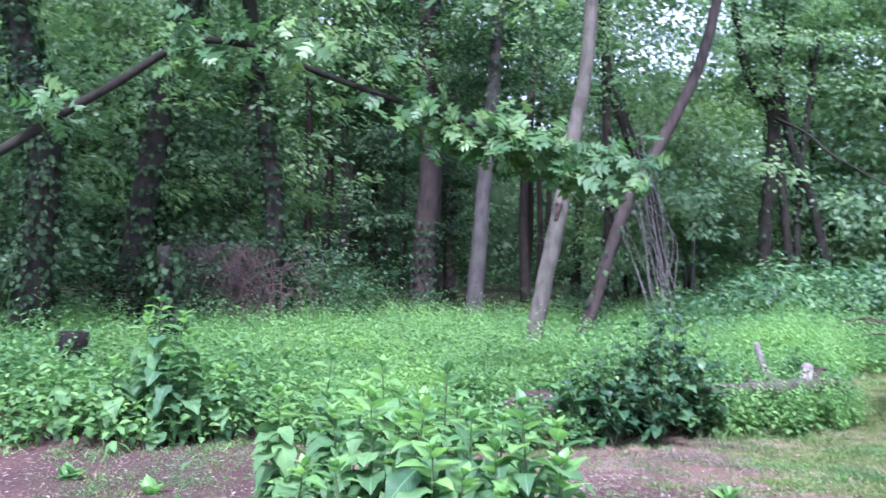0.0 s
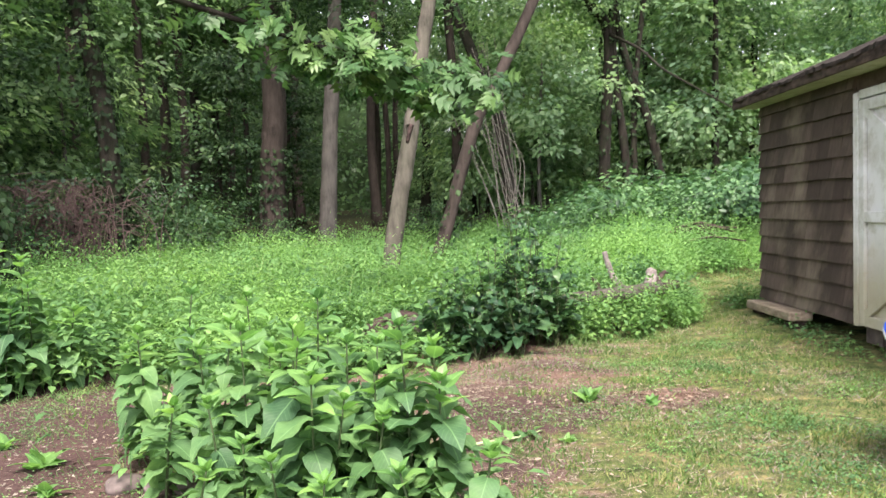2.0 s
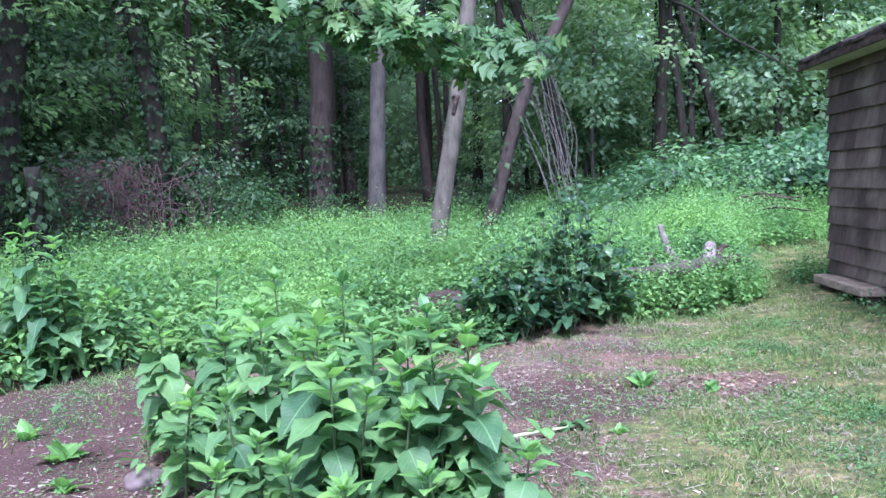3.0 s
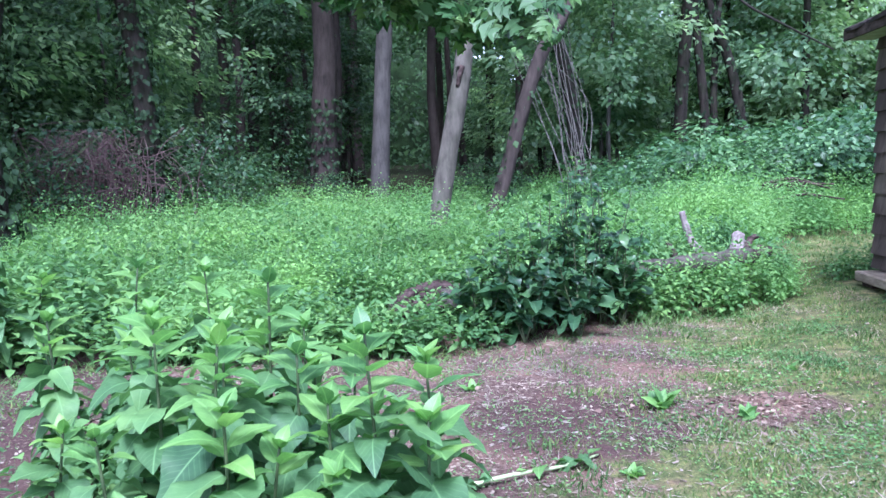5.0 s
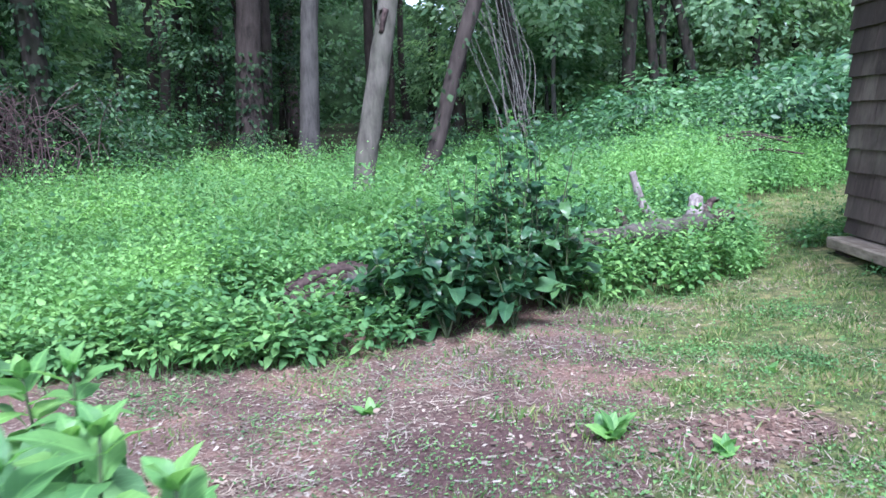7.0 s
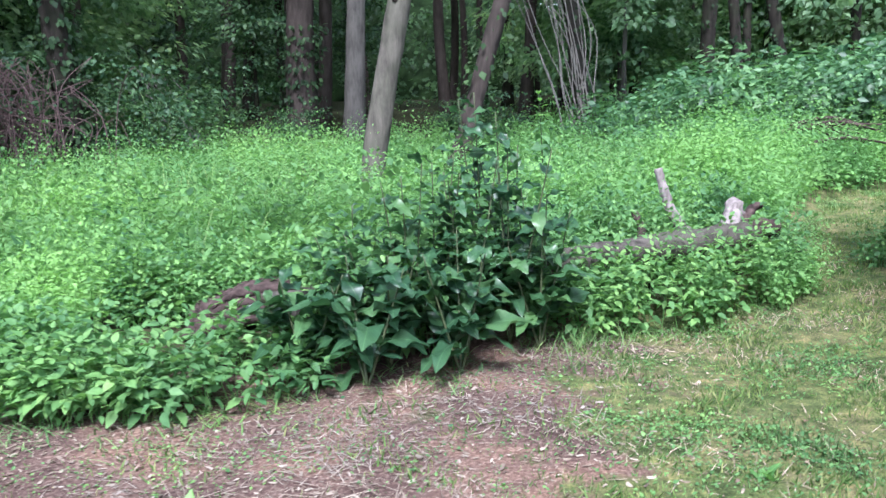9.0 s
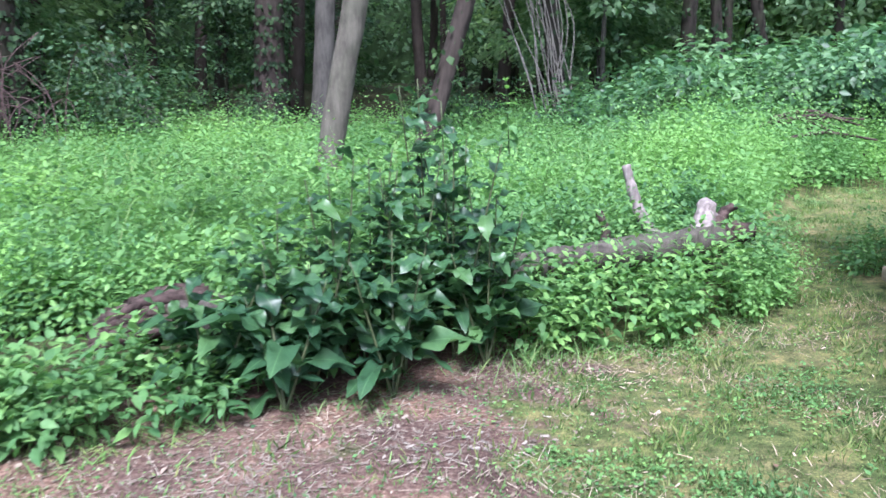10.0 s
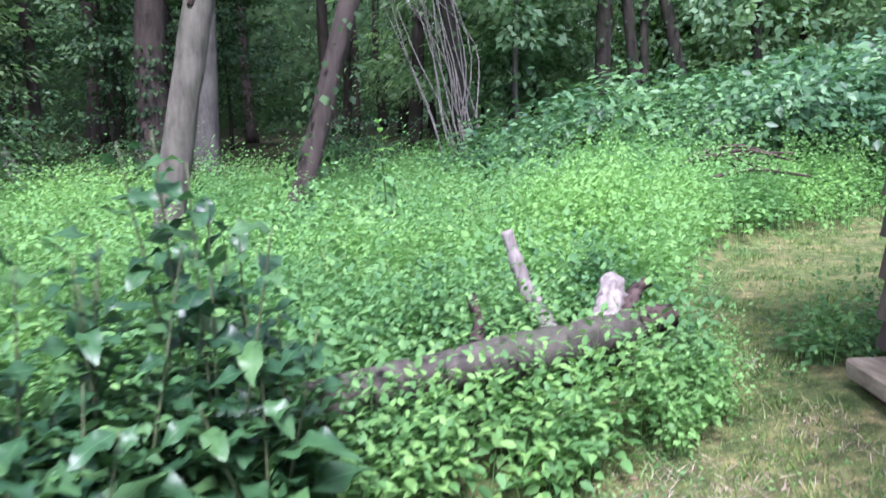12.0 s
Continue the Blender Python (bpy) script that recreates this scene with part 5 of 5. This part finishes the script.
    def sheet(name, x0, x1, t0, t1, mat, label=""):
        gg = Geo()
        y0, y1 = -6.2, 0.16
        z = lambda x: 2.62 + x * slope
        gg.add([(x0, y0, z(x0) + t0), (x1, y0, z(x1) + t0), (x1, y1, z(x1) + t0), (x0, y1, z(x0) + t0), (x0, y0, z(x0) + t1), (x1, y0, z(x1) + t1), (x1, y1, z(x1) + t1), (x0, y1, z(x0) + t1)],
               [(0, 3, 2, 1), (4, 5, 6, 7), (0, 1, 5, 4), (1, 2, 6, 5), (2, 3, 7, 6), (3, 0, 4, 7)])
        part(name, gg, mat, base, label, None, False)
    sheet("roof_deck", -0.28, 1.7, 0.0, 0.04, M_FASCIA)
    gg = Geo()
    ys = np.linspace(-6.2, 0.16, 120)
    ex = -0.315 + 0.02 * np.array([rng.uniform(-1, 1) for _ in ys]) + 0.012 * np.sin(ys * 9)
    sag = 0.012 * np.sin(ys * 5) + 0.008 * np.array([rng.uniform(-1, 1) for _ in ys])
    rowsv = []
    for xx, lift, wob in ((None, 0.043, 1), (None, 0.078, 1), (1.7, 0.078, 0), (1.7, 0.043, 0)):
        x = ex if xx is None else np.full_like(ys, xx)
        rowsv.append(np.stack([x, ys, 2.62 + x * slope + lift + wob * sag * (1 if lift > 0.05 else 0.3)], -1))
    nn = len(ys)
    i4 = np.arange(nn - 1)
    gg.add(np.concatenate(rowsv), np.concatenate([np.stack([a * nn + i4, a * nn + i4 + 1, b * nn + i4 + 1, b * nn + i4], -1) for a, b in ((0, 1), (1, 2), (2, 3), (3, 0))]))
    part("roof_shingles", gg, M_ROOF, base, "dark worn roof shingles, ragged at the eave", None, False)
    gg = Geo()
    box(gg, 1.7, 3.6, -6.2, 0.16, 2.62 + 1.7 * slope - 0.05, 2.62 + 1.7 * slope + 0.03)
    part("roof_back", gg, M_ROOF, base, "", None, False)
    bevelled("fascia", -0.3, -0.275, -6.2, 0.16, 2.455, 2.56, M_FASCIA, base, "dark peeling fascia board")
    bevelled("soffit", -0.274, 0.0, -6.18, 0.14, 2.46, 2.48, M_SOFFIT, base, "pale soffit stained green by algae")
    g = Geo()
    g.add([(0, 0.02, WALL_TOP), (0, -0.06, WALL_TOP), (1.7, -0.06, WALL_TOP + 1.7 * slope), (1.7, 0.02, WALL_TOP + 1.7 * slope), (3.3, -0.06, WALL_TOP), (3.3, 0.02, WALL_TOP)], [(0, 3, 2, 1), (2, 3, 5, 4)], [(0, 5, 3), (1, 2, 4)])
    part("gable", g, M_INNER, base, "", None, False)


shed()


def doorstep():
    base = thing("timber_step", 0, 0, 0, "worn timber plank lying on blocks beside the shed wall", "step")
    base.matrix_basis = SHED @ pose(-0.13, -0.87, 0.02, 0, 0, 0.5)
    bevelled("plank", -0.11, 0.14, -0.55, 0.74, 0.06, 0.155, M_SLAB, base, "", 0.012)
    bevelled("block", -0.05, 0.1, -0.5, -0.26, -0.08, 0.058, M_ROT, base, "dark block under the plank")
    bevelled("block", -0.05, 0.1, 0.45, 0.7, -0.08, 0.058, M_ROT, base, "dark block under the plank")


doorstep()


# ---- blue-rimmed board ----
def board():
    """A tilted board with rounded corners: blue rim, white line, pale grey face."""
    blue = plain("blue_plastic", (0.012, 0.06, 0.5), (0.02, 0.085, 0.6), 30, 0.35, 0.5, 0.05)
    white = plain("white_plastic", (0.7, 0.7, 0.72), (0.8, 0.8, 0.82), 25, 0.4, 0.4, 0.05)
    pale = plain("pale_grey_plastic", (0.36, 0.37, 0.5), (0.45, 0.46, 0.58), 12, 0.3, 0.5, 0.05)
    base = thing("backboard", 0, 0, 0, "blue-rimmed pale plastic backboard leaning on its stand", "backboard")
    base.matrix_basis = BOARD

    def plate(name, w, h, r, z0, z1, mat, hole=None):
        def ring(w, h, r, z):
            out = []
            for cx, cy, a0 in ((w - r, h - r, 0), (-w + r, h - r, 90), (-w + r, -h + r, 180), (w - r, -h + r, 270)):
                for k in range(7):
                    a = radians(a0 + 15 * k)
                    out.append((cx + r * math.cos(a), cy + r * math.sin(a), z))
            return out
        n = 28
        b = 0.006
        rings = [ring(w - b, h - b, r - b, z0), ring(w, h, r, z0 + b), ring(w, h, r, z1 - b), ring(w - b, h - b, r - b, z1)]
        g = Geo()
        f = []
        if hole:
            hw, hh, hr = hole
            rings += [ring(hw, hh, hr, z1), ring(hw, hh, hr, z0)]
            order = [0, 1, 2, 3, 4, 5, 0]
        else:
            order = [0, 1, 2, 3]
        for p, q in zip(order, order[1:]):
            for k in range(n):
                f.append((p * n + k, p * n + (k + 1) % n, q * n + (k + 1) % n, q * n + k))
        g.add([v for rr in rings for v in rr], f)
        if not hole:
            v = [(0, 0, z0), (0, 0, z1)]
            m = len(rings) * n
            g.v.append(np.array(v))
            g.f.setdefault(3, []).append(np.array([(m, (k + 1) % n, k) for k in range(n)] + [(m + 1, 3 * n + k, 3 * n + (k + 1) % n) for k in range(n)]))
            g.n += 2
        part(name, g, mat, base, "", None, False)
    plate("rim", 0.5, 0.38, 0.07, 0.0, 0.03, blue, (0.435, 0.315, 0.04))
    plate("line", 0.434, 0.314, 0.04, 0.006, 0.027, white, (0.42, 0.3, 0.035))
    plate("face", 0.419, 0.299, 0.034, 0.004, 0.022, pale)
    plate("back_edge", 0.49, 0.37, 0.065, -0.03, -0.001, white)
    g = Geo()
    tube(g, [(0.1, 0.2, -0.03), POLE_FOOT], 0.035, 0.035, 10, 4)
    part("pole", g, plain("dark_metal", (0.03, 0.03, 0.032), (0.06, 0.06, 0.065), 30, 0.5, 0.5, 0.05), base, "dark metal pole")


BX, BY = Vector((1.03, 0.06, 0.1)).normalized(), Vector((-0.137, 0.667, 1.0))
BY = (BY - BX * BY.dot(BX)).normalized()
BZ = BX.cross(BY)
BM = Vector((2.72, 3.79, 0.74)) + BX * 0.5 - BY * 0.38
BOARD = Matrix(((BX.x, BY.x, BZ.x, BM.x), (BX.y, BY.y, BZ.y, BM.y), (BX.z, BY.z, BZ.z, BM.z), (0, 0, 0, 1)))
POLE_FOOT = tuple(BOARD.inverted() @ Vector((3.4, 4.3, float(rise(3.4, 4.3)) - 0.02)))
board()


# ---- small things on the ground ----
def cut_stem():
    base = thing("cut_stalk", 1.0, 4.78, float(rise(1.0, 4.78)), "pale cut plant stalk with wilting leaves lying on soil", "stalk")
    g = Geo()
    c = tube(g, [(-0.42, -0.16, 0.015), (-0.1, -0.03, 0.03), (0.15, 0.06, 0.025), (0.36, 0.2, 0.02)], 0.011, 0.006, 7, 5)
    part("stem", g, plain("pale_stalk", (0.25, 0.32, 0.16), (0.42, 0.5, 0.28), 30, 0.6), base)
    rng = random.Random(5)
    for k in range(16):
        p = c[int(rng.uniform(0.1, 1.0) * (len(c) - 1))]
        part("leaf", rng.choice(TALL_LEAVES + YOUNG_LEAVES), None, base, "", pose(p[0], p[1], p[2] + 0.015, 0, 0, rng.uniform(0, 360)) @ pose(0, 0, 0, rng.uniform(-6, 14), rng.uniform(-20, 20), 0) @ Matrix.Scale(rng.uniform(0.35, 0.7), 4))


cut_stem()


def tuft(x, y, h, n, seed):
    base = thing("grass_tuft", x, y, float(rise(x, y)) - 0.005, "small bright green leafy tuft on bare soil", "plant", "tufts on the soil")
    rng = random.Random(seed)
    for k in range(n):
        part("leaf", rng.choice(YOUNG_LEAVES), None, base, "", pose(rng.uniform(-0.03, 0.03), rng.uniform(-0.03, 0.03), 0.0, 0, 0, k * 137.5) @ pose(0, 0, 0, rng.uniform(25, 75), rng.uniform(-20, 20), 0) @ Matrix.Scale(h * rng.uniform(0.7, 1.2) / 0.12, 4))


for k, (x, y, h, n) in enumerate(((1.88, 5.62, 0.1, 14), (2.2, 5.3, 0.07, 9), (-1.28, 4.4, 0.1, 7), (-1.44, 4.83, 0.12, 12), (-1.75, 5.3, 0.1, 9), (0.95, 6.2, 0.07, 8), (1.45, 4.7, 0.06, 8), (2.9, 6.2, 0.05, 8), (-2.4, 5.6, 0.12, 10))):
    tuft(x, y, h, n, 300 + k)


def dead_leaves():
    rng = np.random.default_rng(95)
    g = Geo()
    n = 520
    p = np.concatenate([rng.normal(size=(380, 2)) * np.array([0.34, 0.2]) + np.array([2.35, 5.45]), np.stack([rng.uniform(-2, 4.5, n - 380), rng.uniform(3.4, 8.6, n - 380)], -1)])
    a = rng.uniform(0, 6.28, n)
    scatter(g, LEAF6, np.stack([p[:, 0], p[:, 1], rise(p[:, 0], p[:, 1]) + 0.018], -1), np.stack([np.cos(a), np.sin(a), rng.normal(size=n) * 0.2], -1), np.array([0, 0, 1.0]) + rng.normal(size=(n, 3)) * 0.7, rng.uniform(0.016, 0.045, n), rng.uniform(0.5, 1.1, n))
    single("dead_leaves", g, foliage("brown_leaves", (0.08, 0.05, 0.035), (0.18, 0.12, 0.085), (0.38, 0.29, 0.2), 0.1, 0.8, 0.15), "curled brown dead leaves lying on the lawn", "leaves", "stuff")


dead_leaves()


def trunk_knot():
    """A scar with a raised lip, on the slim pale tree."""
    tree = next(o for o in bpy.data.objects if o.name.startswith("forest_tree") and "knot" in o["label"])
    o = Vector(tree.location)
    g = Geo()
    tube(g, [Vector((1.655, 12.715, 2.35)) - o, Vector((1.685, 12.695, 2.5)) - o, Vector((1.72, 12.715, 2.62)) - o], 0.03, 0.035, 9, 5, 0.12, np.random.default_rng(3))
    part("knot", g, M_ROT, tree, "dark reddish scar with a raised lip")
    g = Geo()
    ring = [Vector((1.69 + (0.055 + 0.012 * math.sin(3 * a)) * math.cos(a), 12.712 + 0.03 * abs(math.cos(a)), 2.5 + (0.15 + 0.02 * math.cos(2 * a)) * math.sin(a))) - o for a in np.linspace(0, 6.28, 12)]
    tube(g, ring, 0.02, 0.016, 7, 3, 0.2, np.random.default_rng(4))
    part("knot_lip", g, M_BARK_PALE, tree)


trunk_knot()
